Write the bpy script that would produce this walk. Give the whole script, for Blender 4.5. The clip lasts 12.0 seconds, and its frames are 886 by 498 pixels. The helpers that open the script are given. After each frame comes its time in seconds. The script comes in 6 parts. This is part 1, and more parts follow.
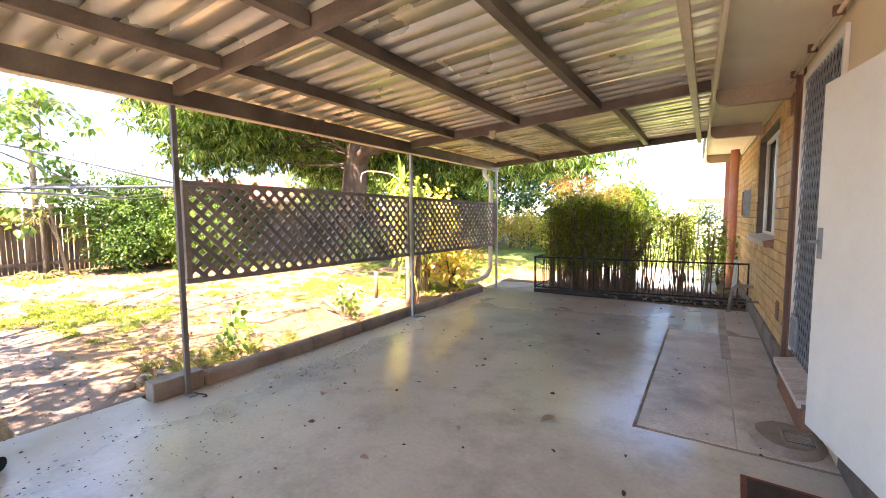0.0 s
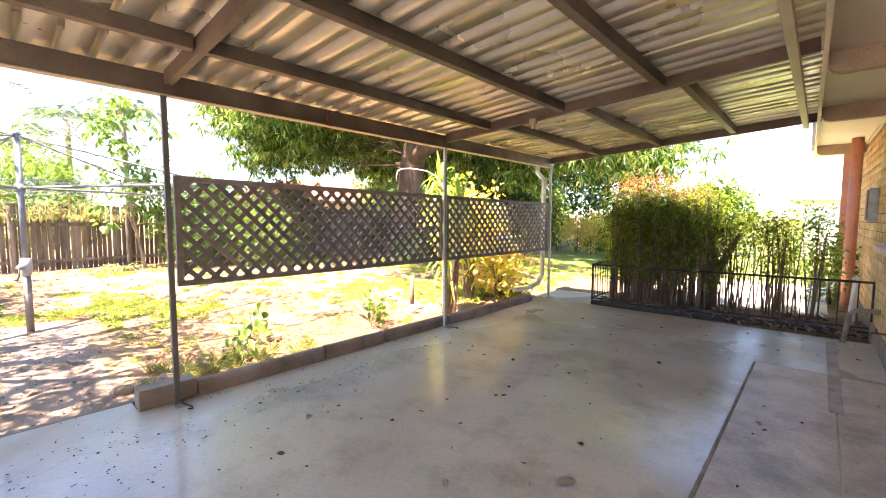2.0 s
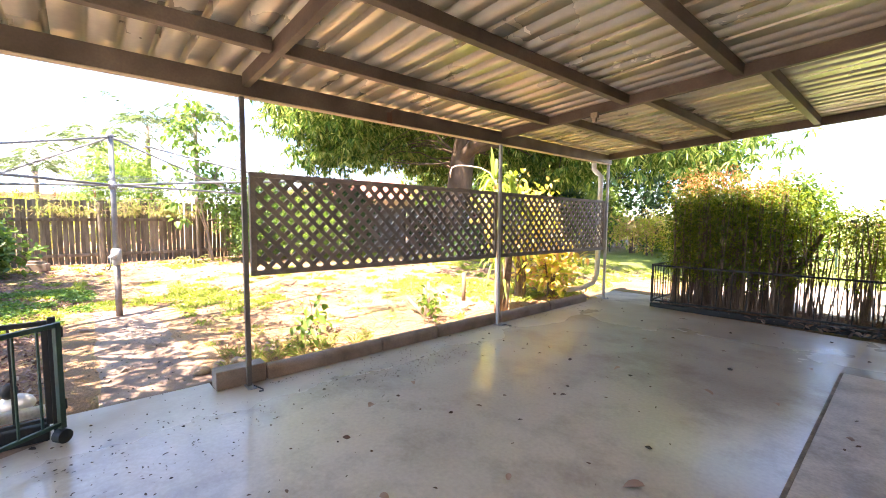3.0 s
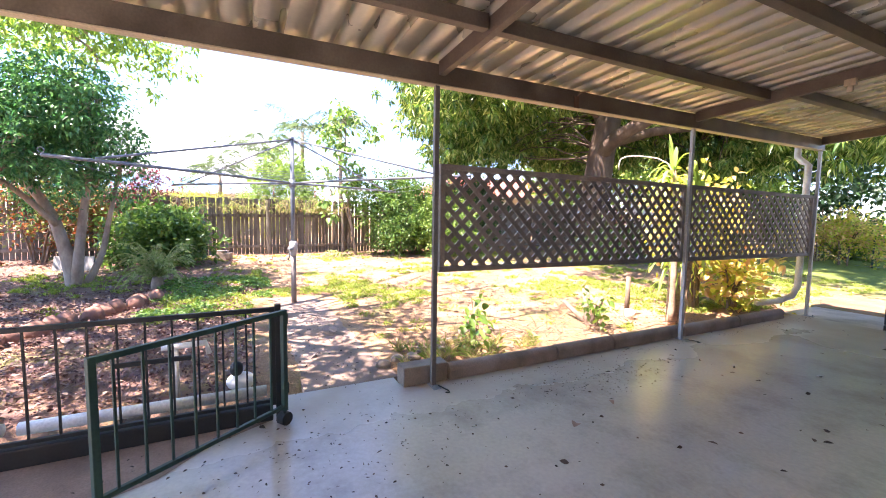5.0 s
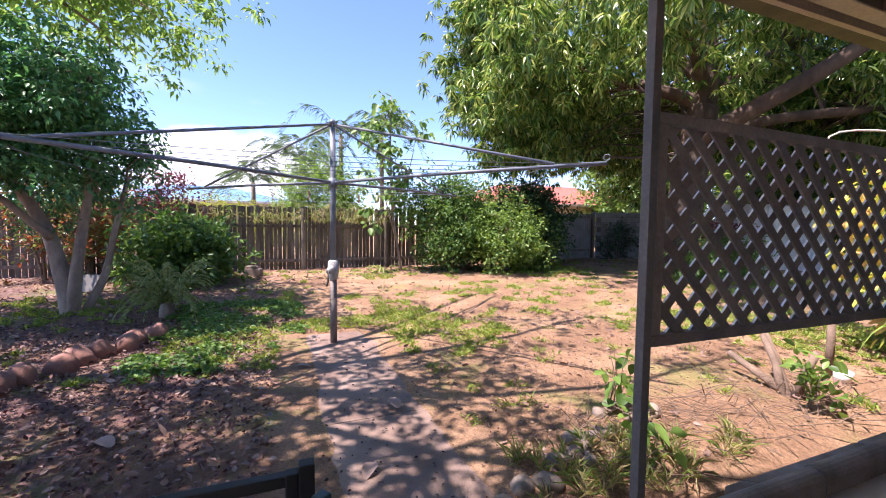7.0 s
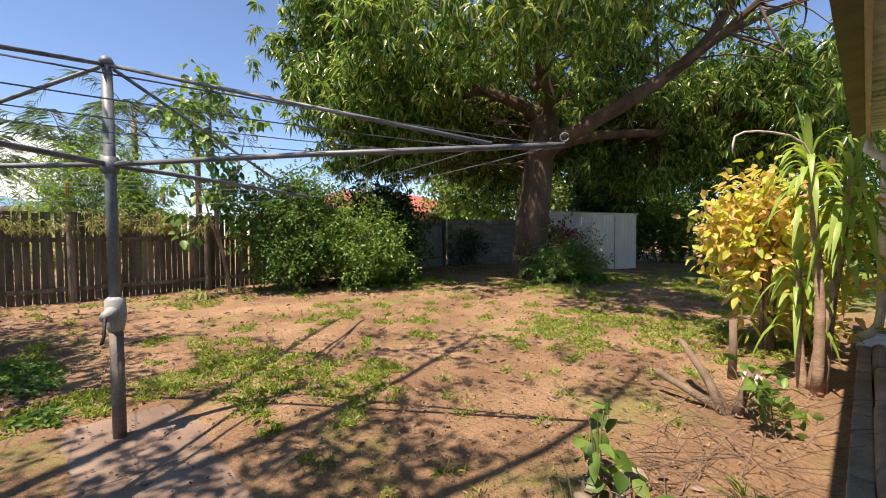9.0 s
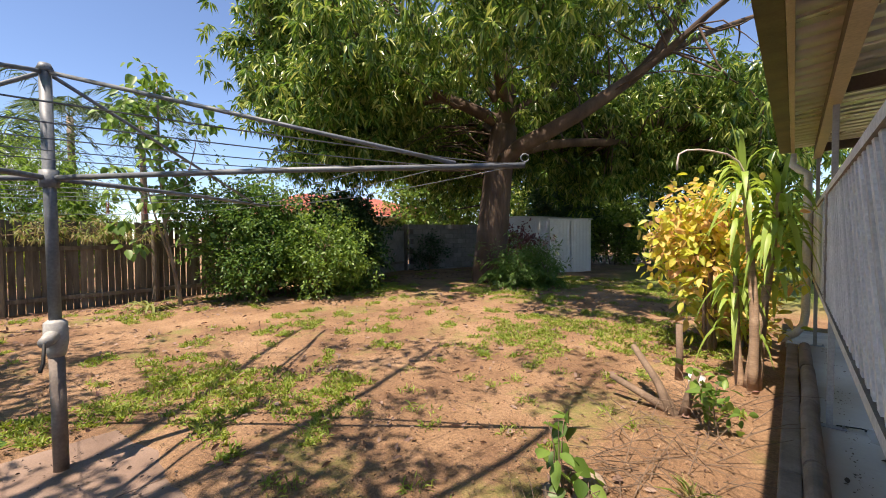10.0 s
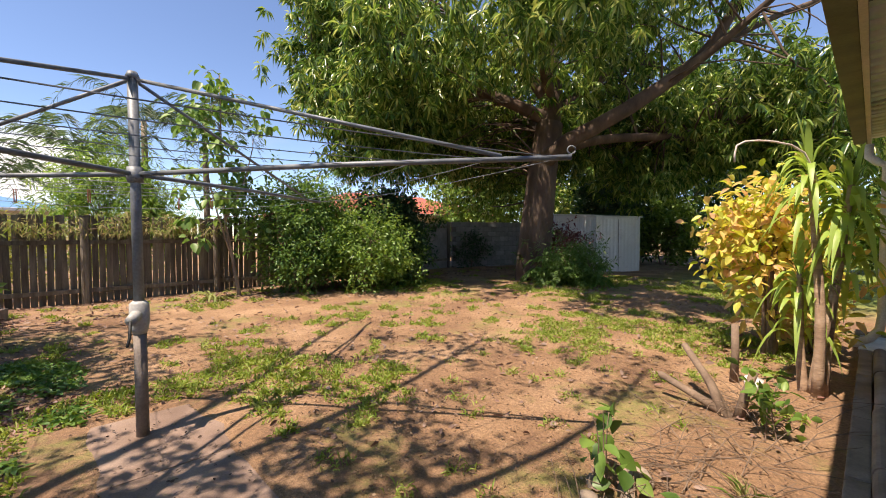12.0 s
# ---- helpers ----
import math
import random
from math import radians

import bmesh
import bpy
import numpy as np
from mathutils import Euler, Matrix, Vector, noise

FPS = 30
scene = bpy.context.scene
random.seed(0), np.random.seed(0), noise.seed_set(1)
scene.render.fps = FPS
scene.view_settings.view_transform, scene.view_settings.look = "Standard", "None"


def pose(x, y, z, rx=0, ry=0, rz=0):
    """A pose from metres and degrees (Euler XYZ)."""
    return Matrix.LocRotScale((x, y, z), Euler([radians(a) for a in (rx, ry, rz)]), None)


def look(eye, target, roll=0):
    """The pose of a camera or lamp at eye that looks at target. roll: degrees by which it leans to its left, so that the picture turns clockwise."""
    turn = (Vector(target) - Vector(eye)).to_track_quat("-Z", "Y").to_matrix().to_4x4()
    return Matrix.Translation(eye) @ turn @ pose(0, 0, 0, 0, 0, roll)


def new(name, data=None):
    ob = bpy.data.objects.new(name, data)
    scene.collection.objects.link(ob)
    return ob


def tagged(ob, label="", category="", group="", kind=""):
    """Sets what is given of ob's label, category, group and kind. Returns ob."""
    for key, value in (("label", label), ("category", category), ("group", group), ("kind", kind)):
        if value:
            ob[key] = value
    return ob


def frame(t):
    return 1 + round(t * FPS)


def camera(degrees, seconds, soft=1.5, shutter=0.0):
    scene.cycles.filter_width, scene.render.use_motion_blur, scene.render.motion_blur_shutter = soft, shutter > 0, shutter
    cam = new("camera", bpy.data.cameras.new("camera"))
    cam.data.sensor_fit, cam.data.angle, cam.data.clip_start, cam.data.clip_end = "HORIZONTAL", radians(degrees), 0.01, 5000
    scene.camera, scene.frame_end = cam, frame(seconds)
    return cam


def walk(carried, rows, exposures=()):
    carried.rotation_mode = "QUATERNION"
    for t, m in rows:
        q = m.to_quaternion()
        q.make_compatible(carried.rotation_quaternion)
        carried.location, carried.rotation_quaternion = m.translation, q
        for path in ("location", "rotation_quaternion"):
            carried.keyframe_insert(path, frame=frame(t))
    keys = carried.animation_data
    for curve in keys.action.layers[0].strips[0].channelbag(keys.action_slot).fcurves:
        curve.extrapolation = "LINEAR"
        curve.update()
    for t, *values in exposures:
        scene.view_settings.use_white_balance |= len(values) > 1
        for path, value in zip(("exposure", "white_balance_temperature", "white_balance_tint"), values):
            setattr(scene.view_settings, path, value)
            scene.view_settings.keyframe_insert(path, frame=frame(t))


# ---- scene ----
cam = camera(94.1, 12.0, 1.0)
METRES, EYE, TILT, LEAN, TURN = 5.36, 1.54, 0.0, 0.0, 32.7
ROWS = [
    (0.0, 0.0, 0.0, 0.0, -0.04, -4.46, 0.46),
    (0.5, 0.0249, 0.0494, 0.005, 1.89, -4.47, 0.39),
    (1.0, 0.0614, 0.094, 0.0003, 4.44, -4.42, 0.28),
    (1.5, 0.0892, 0.1175, 0.0008, 7.0, -4.35, 0.08),
    (2.0, 0.0874, 0.1195, -0.0007, 9.77, -4.28, -0.12),
    (2.5, 0.0781, 0.1188, -0.0047, 12.66, -4.31, -0.32),
    (4.5, -0.0224, 0.0976, -0.0139, 27.5, -4.74, -0.83),
    (5.0, -0.0812, 0.1171, -0.0166, 31.02, -4.7, -0.87),
    (5.5, -0.1478, 0.1705, -0.0177, 34.36, -4.42, -0.75),
    (6.0, -0.2196, 0.2197, -0.0237, 36.51, -4.0, -0.67),
    (6.5, -0.2941, 0.2788, -0.0171, 37.27, -3.6, -0.62),
    (8.5, -0.5424, 0.4915, -0.0238, 18.64, -2.45, 0.08),
    (9.0, -0.5615, 0.5193, -0.0198, 13.11, -2.23, 0.33),
    (9.5, -0.5638, 0.5154, -0.0064, 9.53, -2.04, 0.51),
    (10.0, -0.5646, 0.5124, -0.0025, 7.7, -1.94, 0.58),
    (10.5, -0.5626, 0.5117, -0.0029, 7.12, -1.94, 0.56),
    (11.0, -0.5649, 0.5072, -0.0034, 7.7, -1.96, 0.48),
    (11.5, -0.5658, 0.5044, -0.0065, 9.74, -2.01, 0.35),
    (12.0, -0.5669, 0.4971, -0.0115, 13.52, -2.06, 0.22),
]

walk(cam, [(t, pose(0, 0, EYE, TILT, LEAN, TURN) @ pose(METRES * x, METRES * y, METRES * z, 90 + pitch, roll, yaw)) for t, x, y, z, yaw, pitch, roll in ROWS],
     [(0.0, 3.26, 7700, 25), (2.5, 3.28, 7700, 24), (4.5, 3.04, 7000, 26), (5.5, 2.62, 6450, 30), (6.5, 1.9, 6150, 33), (8.5, 0.85, 7150, 17), (10.0, 0.95, 7380, 18), (12.0, 0.94, 7500, 19)])

# ---- light ----
TO_SUN = Vector((-0.02, -0.45, 1.0)).normalized()
world = bpy.data.worlds.new("sky")
scene.world = world
world.use_nodes = True
wn = world.node_tree.nodes
sky = wn.new("ShaderNodeTexSky")
sky.sky_type = "NISHITA"
sky.sun_disc = False
sky.sun_elevation = math.asin(TO_SUN.z)
sky.sun_rotation = math.atan2(TO_SUN.x, TO_SUN.y)
sky.altitude = 1500
sky.air_density, sky.dust_density, sky.ozone_density = 0.95, 0.0, 6.0
wn["Background"].inputs["Strength"].default_value = 0.13
# a few thin clouds low over the horizon
wl = world.node_tree.links
tc = wn.new("ShaderNodeTexCoord")
mp = wn.new("ShaderNodeMapping")
mp.inputs["Scale"].default_value = (1.2, 1.2, 5.0)
cn = wn.new("ShaderNodeTexNoise")
cn.inputs["Scale"].default_value = 1.9
cn.inputs["Detail"].default_value = 7
cr = wn.new("ShaderNodeValToRGB")
cr.color_ramp.elements[0].position, cr.color_ramp.elements[1].position = 0.6, 0.82
cr.color_ramp.elements[1].color = (0.4, 0.4, 0.4, 1)
cm = wn.new("ShaderNodeMixRGB")
cm.inputs[2].default_value = (3.4, 3.8, 4.4, 1)
wl.new(tc.outputs["Generated"], mp.inputs["Vector"])
wl.new(mp.outputs[0], cn.inputs["Vector"])
wl.new(cn.outputs[0], cr.inputs[0])
wl.new(cr.outputs[0], cm.inputs[0])
wl.new(sky.outputs[0], cm.inputs[1])
# one white cloud low beyond the palms
off = wn.new("ShaderNodeVectorMath")
off.operation = "SUBTRACT"
off.inputs[1].default_value = (-0.985, -0.1, 0.12)
flat = wn.new("ShaderNodeVectorMath")
flat.operation = "MULTIPLY"
flat.inputs[1].default_value = (1.0, 1.0, 3.2)
size = wn.new("ShaderNodeVectorMath")
size.operation = "LENGTH"
puff = wn.new("ShaderNodeTexNoise")
puff.inputs["Scale"].default_value, puff.inputs["Detail"].default_value = 7.0, 6
ragged = wn.new("ShaderNodeMath")
ragged.operation = "MULTIPLY_ADD"
ragged.inputs[1].default_value = 0.3
bank = wn.new("ShaderNodeMapRange")
bank.inputs["From Min"].default_value, bank.inputs["From Max"].default_value = 0.4, 0.3
cloud = wn.new("ShaderNodeMixRGB")
cloud.inputs[2].default_value = (6.2, 6.6, 7.0, 1)
wl.new(tc.outputs["Generated"], off.inputs[0])
wl.new(off.outputs[0], flat.inputs[0])
wl.new(flat.outputs[0], size.inputs[0])
wl.new(tc.outputs["Generated"], puff.inputs["Vector"])
wl.new(puff.outputs[0], ragged.inputs[0])
wl.new(size.outputs["Value"], ragged.inputs[2])
wl.new(ragged.outputs[0], bank.inputs["Value"])
wl.new(bank.outputs[0], cloud.inputs[0])
wl.new(cm.outputs[0], cloud.inputs[1])
wl.new(cloud.outputs[0], wn["Background"].inputs["Color"])

sun = new("sun", bpy.data.lights.new("sun", "SUN"))
sun.data.energy, sun.data.angle, sun.data.color = 4.8, radians(0.55), (1.0, 0.93, 0.82)
sun.matrix_world = look(TO_SUN * 50, (0, 0, 0))


# ---- materials ----
def ramp(nodes, stops):
    r = nodes.new("ShaderNodeValToRGB")
    e = r.color_ramp.elements
    while len(e) < len(stops):
        e.new(0.5)
    for k, (p, c) in enumerate(stops):
        e[k].position, e[k].color = p, (*c, 1)
    return r


def surface(name, colors, scale=4.0, rough=0.7, metal=0.0, bump=0.15, fine=60.0, stretch=(1, 1, 1), spread=0.0, rough_var=0.1, stain=0.0, stain_scale=0.8, coord="Object", grain_amount=0.18):
    """A procedural surface: broad mottling between colours, a fine grain, stains, bump, and a shift per object."""
    m = bpy.data.materials.new(name)
    m.use_nodes = True
    n, l = m.node_tree.nodes, m.node_tree.links
    b = n["Principled BSDF"]
    t = n.new("ShaderNodeTexCoord")
    mapping = n.new("ShaderNodeMapping")
    mapping.inputs["Scale"].default_value = stretch
    l.new(t.outputs[coord], mapping.inputs["Vector"])
    info = n.new("ShaderNodeObjectInfo")
    if spread > 0:
        off = n.new("ShaderNodeVectorMath")
        off.operation = "MULTIPLY_ADD"
        off.inputs[1].default_value = (37.0, 19.0, 23.0)
        l.new(info.outputs["Random"], off.inputs[0])
        l.new(mapping.outputs[0], off.inputs[2])
        vec = off.outputs[0]
    else:
        vec = mapping.outputs[0]
    big = n.new("ShaderNodeTexNoise")
    big.inputs["Scale"].default_value, big.inputs["Detail"].default_value = scale, 6
    small = n.new("ShaderNodeTexNoise")
    small.inputs["Scale"].default_value, small.inputs["Detail"].default_value = fine, 5
    l.new(vec, big.inputs["Vector"])
    l.new(vec, small.inputs["Vector"])
    k = len(colors) - 1
    r = ramp(n, [(0.3 + 0.4 * i / max(k, 1), c) for i, c in enumerate(colors)])
    l.new(big.outputs[0], r.inputs[0])
    grain = n.new("ShaderNodeHueSaturation")
    val = n.new("ShaderNodeMapRange")
    val.inputs["From Min"].default_value, val.inputs["From Max"].default_value = 0.25, 0.75
    val.inputs["To Min"].default_value, val.inputs["To Max"].default_value = 1 - grain_amount, 1 + grain_amount
    l.new(small.outputs[0], val.inputs["Value"])
    l.new(r.outputs[0], grain.inputs["Color"])
    if spread > 0:
        sp = n.new("ShaderNodeMapRange")
        sp.inputs["To Min"].default_value, sp.inputs["To Max"].default_value = 1 - spread, 1 + spread
        l.new(info.outputs["Random"], sp.inputs["Value"])
        mul = n.new("ShaderNodeMath")
        mul.operation = "MULTIPLY"
        l.new(sp.outputs[0], mul.inputs[0])
        l.new(val.outputs[0], mul.inputs[1])
        l.new(mul.outputs[0], grain.inputs["Value"])
    else:
        l.new(val.outputs[0], grain.inputs["Value"])
    out = grain.outputs[0]
    if stain > 0:
        sn = n.new("ShaderNodeTexNoise")
        sn.inputs["Scale"].default_value, sn.inputs["Detail"].default_value, sn.inputs["Roughness"].default_value = stain_scale, 9, 0.7
        l.new(vec, sn.inputs["Vector"])
        sr = ramp(n, [(0.48, (0, 0, 0)), (0.66, (stain, stain, stain))])
        l.new(sn.outputs[0], sr.inputs[0])
        mx = n.new("ShaderNodeMixRGB")
        mx.inputs[2].default_value = (colors[0][0] * 0.35, colors[0][1] * 0.32, colors[0][2] * 0.28, 1)
        l.new(sr.outputs[0], mx.inputs[0])
        l.new(out, mx.inputs[1])
        out = mx.outputs[0]
    l.new(out, b.inputs["Base Color"])
    b.inputs["Metallic"].default_value = metal
    rr = n.new("ShaderNodeMapRange")
    rr.inputs["To Min"].default_value, rr.inputs["To Max"].default_value = max(rough - rough_var, 0.02), min(rough + rough_var, 1)
    l.new(big.outputs[0], rr.inputs["Value"])
    l.new(rr.outputs[0], b.inputs["Roughness"])
    bp = n.new("ShaderNodeBump")
    bp.inputs["Strength"].default_value, bp.inputs["Distance"].default_value = bump, 0.01
    l.new(small.outputs[0], bp.inputs["Height"])
    l.new(bp.outputs[0], b.inputs["Normal"])
    return m


def leafy(name, colors, shine=0.45, through_light=0.35):
    """Leaves: a colour of its own for each leaf, light passing through, a waxy gloss."""
    m = bpy.data.materials.new(name)
    m.use_nodes = True
    n, l = m.node_tree.nodes, m.node_tree.links
    b = n["Principled BSDF"]
    g = n.new("ShaderNodeNewGeometry")
    k = len(colors) - 1
    r = ramp(n, [(i / max(k, 1), c) for i, c in enumerate(colors)])
    l.new(g.outputs["Random Per Island"], r.inputs[0])
    l.new(r.outputs[0], b.inputs["Base Color"])
    b.inputs["Roughness"].default_value = shine
    tr = n.new("ShaderNodeBsdfTranslucent")
    hs = n.new("ShaderNodeHueSaturation")
    hs.inputs["Value"].default_value, hs.inputs["Saturation"].default_value = 1.5, 1.1
    hs.inputs["Hue"].default_value = 0.485
    l.new(r.outputs[0], hs.inputs["Color"])
    l.new(hs.outputs[0], tr.inputs["Color"])
    mx = n.new("ShaderNodeMixShader")
    mx.inputs[0].default_value = through_light
    l.new(b.outputs[0], mx.inputs[1])
    l.new(tr.outputs[0], mx.inputs[2])
    l.new(mx.outputs[0], n["Material Output"].inputs["Surface"])
    return m


def glass_pane(name):
    m = bpy.data.materials.new(name)
    m.use_nodes = True
    b = m.node_tree.nodes["Principled BSDF"]
    b.inputs["Base Color"].default_value = (0.8, 0.85, 0.85, 1)
    b.inputs["Roughness"].default_value = 0.03
    b.inputs["Transmission Weight"].default_value = 1.0
    b.inputs["IOR"].default_value = 1.45
    return m


M_SLAB = surface("painted_concrete", [(0.43, 0.41, 0.36), (0.515, 0.5, 0.45), (0.57, 0.555, 0.5)], 0.9, 0.18, bump=0.03, fine=35, rough_var=0.13, grain_amount=0.08, stain=0.42, stain_scale=1.3)
M_SLAB.node_tree.nodes["Principled BSDF"].inputs["Specular IOR Level"].default_value = 0.55


def dusty(m):
    """Brown dust lying matt over the far end and the kerb side of the slab."""
    n, l = m.node_tree.nodes, m.node_tree.links
    b = n["Principled BSDF"]
    color, rough = b.inputs["Base Color"].links[0].from_socket, b.inputs["Roughness"].links[0].from_socket
    t = n.new("ShaderNodeTexCoord")
    sep = n.new("ShaderNodeSeparateXYZ")
    l.new(t.outputs["Object"], sep.inputs[0])
    k = n.new("ShaderNodeTexNoise")
    k.inputs["Scale"].default_value, k.inputs["Detail"].default_value = 1.1, 8
    l.new(t.outputs["Object"], k.inputs["Vector"])
    amounts = []
    for axis, a, z in (("Y", 5.6, 8.0), ("X", -3.1, -3.8)):
        r = n.new("ShaderNodeMapRange")
        r.inputs["From Min"].default_value, r.inputs["From Max"].default_value = a, z
        l.new(sep.outputs[axis], r.inputs["Value"])
        amounts.append(r.outputs[0])
    far = n.new("ShaderNodeMath")
    far.operation = "MAXIMUM"
    l.new(amounts[0], far.inputs[0])
    l.new(amounts[1], far.inputs[1])
    ring = ramp(n, [(0.3, (0.25, 0.25, 0.25)), (0.6, (0.9, 0.9, 0.9))])
    l.new(k.outputs[0], ring.inputs[0])
    amount = n.new("ShaderNodeMath")
    amount.operation = "MULTIPLY"
    l.new(far.outputs[0], amount.inputs[0])
    l.new(ring.outputs[0], amount.inputs[1])
    mix = n.new("ShaderNodeMixRGB")
    mix.inputs[2].default_value = (0.36, 0.29, 0.22, 1)
    l.new(amount.outputs[0], mix.inputs[0])
    l.new(color, mix.inputs[1])
    l.new(mix.outputs[0], b.inputs["Base Color"])
    more = n.new("ShaderNodeMath")
    more.operation = "MULTIPLY_ADD"
    more.inputs[1].default_value = 0.35
    l.new(amount.outputs[0], more.inputs[0])
    l.new(rough, more.inputs[2])
    l.new(more.outputs[0], b.inputs["Roughness"])


dusty(M_SLAB)
M_PATCH = surface("old_concrete", [(0.38, 0.335, 0.285), (0.53, 0.48, 0.425), (0.63, 0.58, 0.52)], 2.2, 0.45, bump=0.12, fine=50, stain=0.55, stain_scale=1.6)
M_BAND = surface("stained_concrete", [(0.24, 0.21, 0.175), (0.36, 0.32, 0.275), (0.46, 0.42, 0.36)], 4.0, 0.6, bump=0.12, stain=0.5, stain_scale=3.0)
M_PATH = surface("weathered_concrete", [(0.15, 0.098, 0.072), (0.225, 0.155, 0.118), (0.29, 0.213, 0.168)], 2.0, 0.85, bump=0.3, fine=90, stain=0.35, stain_scale=1.2)
M_KERB = surface("kerb_concrete", [(0.17, 0.13, 0.1), (0.27, 0.215, 0.175), (0.33, 0.27, 0.23)], 3.0, 0.85, bump=0.3, fine=80, spread=0.1, stain=0.4, stain_scale=2.5)
M_BRICK = surface("tan_brick", [(0.54, 0.3, 0.12), (0.65, 0.41, 0.18), (0.71, 0.48, 0.24)], 5.0, 0.75, bump=0.25, fine=70, spread=0.13)
M_MORTAR = surface("dark_mortar", [(0.1, 0.085, 0.07), (0.17, 0.14, 0.12)], 8.0, 0.95, bump=0.3)
M_DIRT = surface("packed_dirt", [(0.17, 0.145, 0.12), (0.3, 0.26, 0.22)], 9.0, 0.9, bump=0.3)
M_BROWNBRICK = surface("brown_brick", [(0.2, 0.09, 0.055), (0.3, 0.14, 0.085)], 6.0, 0.75, bump=0.25, spread=0.15)
M_PALEBRICK = surface("pale_sill_brick", [(0.5, 0.4, 0.34), (0.66, 0.56, 0.49)], 8.0, 0.75, bump=0.2, spread=0.1)
M_CREAM = surface("cream_paint", [(0.7, 0.6, 0.42), (0.78, 0.69, 0.52)], 1.5, 0.55, bump=0.04, stain=0.15, grain_amount=0.03)
M_WHITE = surface("white_paint", [(0.72, 0.72, 0.68), (0.8, 0.8, 0.77)], 1.2, 0.4, bump=0.03, stain=0.1, stain_scale=2.0, grain_amount=0.03)
M_PINK = surface("salmon_paint", [(0.5, 0.2, 0.14), (0.58, 0.25, 0.17)], 3.0, 0.5, bump=0.05)
M_BROWNPAINT = surface("brown_paint", [(0.1, 0.045, 0.03), (0.16, 0.075, 0.05)], 5.0, 0.5, bump=0.05)
M_BEAM = surface("brown_beam_paint", [(0.07, 0.053, 0.042), (0.12, 0.092, 0.072), (0.165, 0.13, 0.103)], 3.0, 0.5, bump=0.05, stain=0.3, stain_scale=2.0)
M_PURLIN = surface("tan_purlin_paint", [(0.42, 0.34, 0.23), (0.55, 0.46, 0.33)], 4.0, 0.5, bump=0.05)
M_SHEET = surface("zinc_sheet", [(0.63, 0.57, 0.46), (0.74, 0.68, 0.56), (0.81, 0.75, 0.63)], 0.9, 0.28, metal=0.48, bump=0.0, fine=25, spread=0.06, stain=0.2, stain_scale=0.9, rough_var=0.05, grain_amount=0.05)
M_GUTTER = surface("mossy_gutter_paint", [(0.06, 0.058, 0.02), (0.105, 0.1, 0.038), (0.15, 0.13, 0.06)], 3.0, 0.65, bump=0.08, stain=0.4, stain_scale=2.5)
M_POSTDARK = surface("dark_post_paint", [(0.1, 0.088, 0.078), (0.17, 0.155, 0.14)], 5.0, 0.5, bump=0.06, stain=0.3, stain_scale=5.0)
M_BRACKET = surface("brown_eave_paint", [(0.34, 0.265, 0.18), (0.44, 0.35, 0.25)], 3.0, 0.6, bump=0.05, stain=0.2)
M_PALECONCRETE = surface("pale_concrete", [(0.5, 0.46, 0.4), (0.6, 0.56, 0.5), (0.66, 0.62, 0.56)], 1.5, 0.85, bump=0.15, stain=0.25)
M_GALV = surface("galvanised_steel", [(0.22, 0.25, 0.28), (0.34, 0.37, 0.4)], 9.0, 0.5, metal=0.4, bump=0.05)
M_POSTPAINT = surface("grey_post_paint", [(0.3, 0.3, 0.29), (0.42, 0.42, 0.41)], 5.0, 0.5, bump=0.06, stain=0.3, stain_scale=5.0)
M_HOIST = surface("weathered_hoist_steel", [(0.11, 0.125, 0.14), (0.17, 0.19, 0.21), (0.23, 0.25, 0.27)], 8.0, 0.55, metal=0.2, bump=0.06, stain=0.3, stain_scale=4.0)
M_RUSTY = surface("rusted_steel", [(0.13, 0.1, 0.08), (0.2, 0.165, 0.14), (0.27, 0.23, 0.2)], 7.0, 0.7, bump=0.15, stain=0.4, stain_scale=4.0)
M_PVC = surface("white_pvc", [(0.62, 0.6, 0.55), (0.72, 0.7, 0.66)], 4.0, 0.45, bump=0.04, stain=0.3, stain_scale=3.0)
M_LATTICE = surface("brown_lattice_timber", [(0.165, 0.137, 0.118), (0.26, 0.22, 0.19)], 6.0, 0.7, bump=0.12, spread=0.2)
# bleached timber, made paler still to carry the light on the outer side
M_BLEACHED_LIT = surface("bleached_and_lit_timber", [(0.66, 0.64, 0.62), (0.8, 0.78, 0.76)], 6.0, 0.75, bump=0.15, spread=0.15)
M_GREEN = surface("dark_green_enamel", [(0.012, 0.04, 0.03), (0.022, 0.06, 0.045)], 6.0, 0.5, bump=0.04, spread=0.1)
M_BLACK = surface("black_enamel", [(0.01, 0.011, 0.011), (0.022, 0.022, 0.022)], 6.0, 0.65, bump=0.05)
M_PALING = surface("weathered_paling", [(0.085, 0.068, 0.053), (0.145, 0.122, 0.097), (0.2, 0.175, 0.142)], 3.0, 0.9, bump=0.35, fine=30, stretch=(4, 4, 0.5), spread=0.3, stain=0.35, stain_scale=2.0)
M_BLOCK = surface("grey_block", [(0.2, 0.195, 0.18), (0.32, 0.31, 0.29)], 2.0, 0.9, bump=0.25, spread=0.12, stain=0.4)
M_SHED = surface("white_shed_steel", [(0.62, 0.61, 0.57), (0.74, 0.73, 0.7)], 1.5, 0.5, bump=0.04, stain=0.3, stain_scale=1.5)
M_BARK = surface("mango_bark", [(0.045, 0.029, 0.02), (0.085, 0.055, 0.038), (0.135, 0.095, 0.066)], 3.0, 0.95, bump=0.9, fine=22, stretch=(1, 1, 0.35))
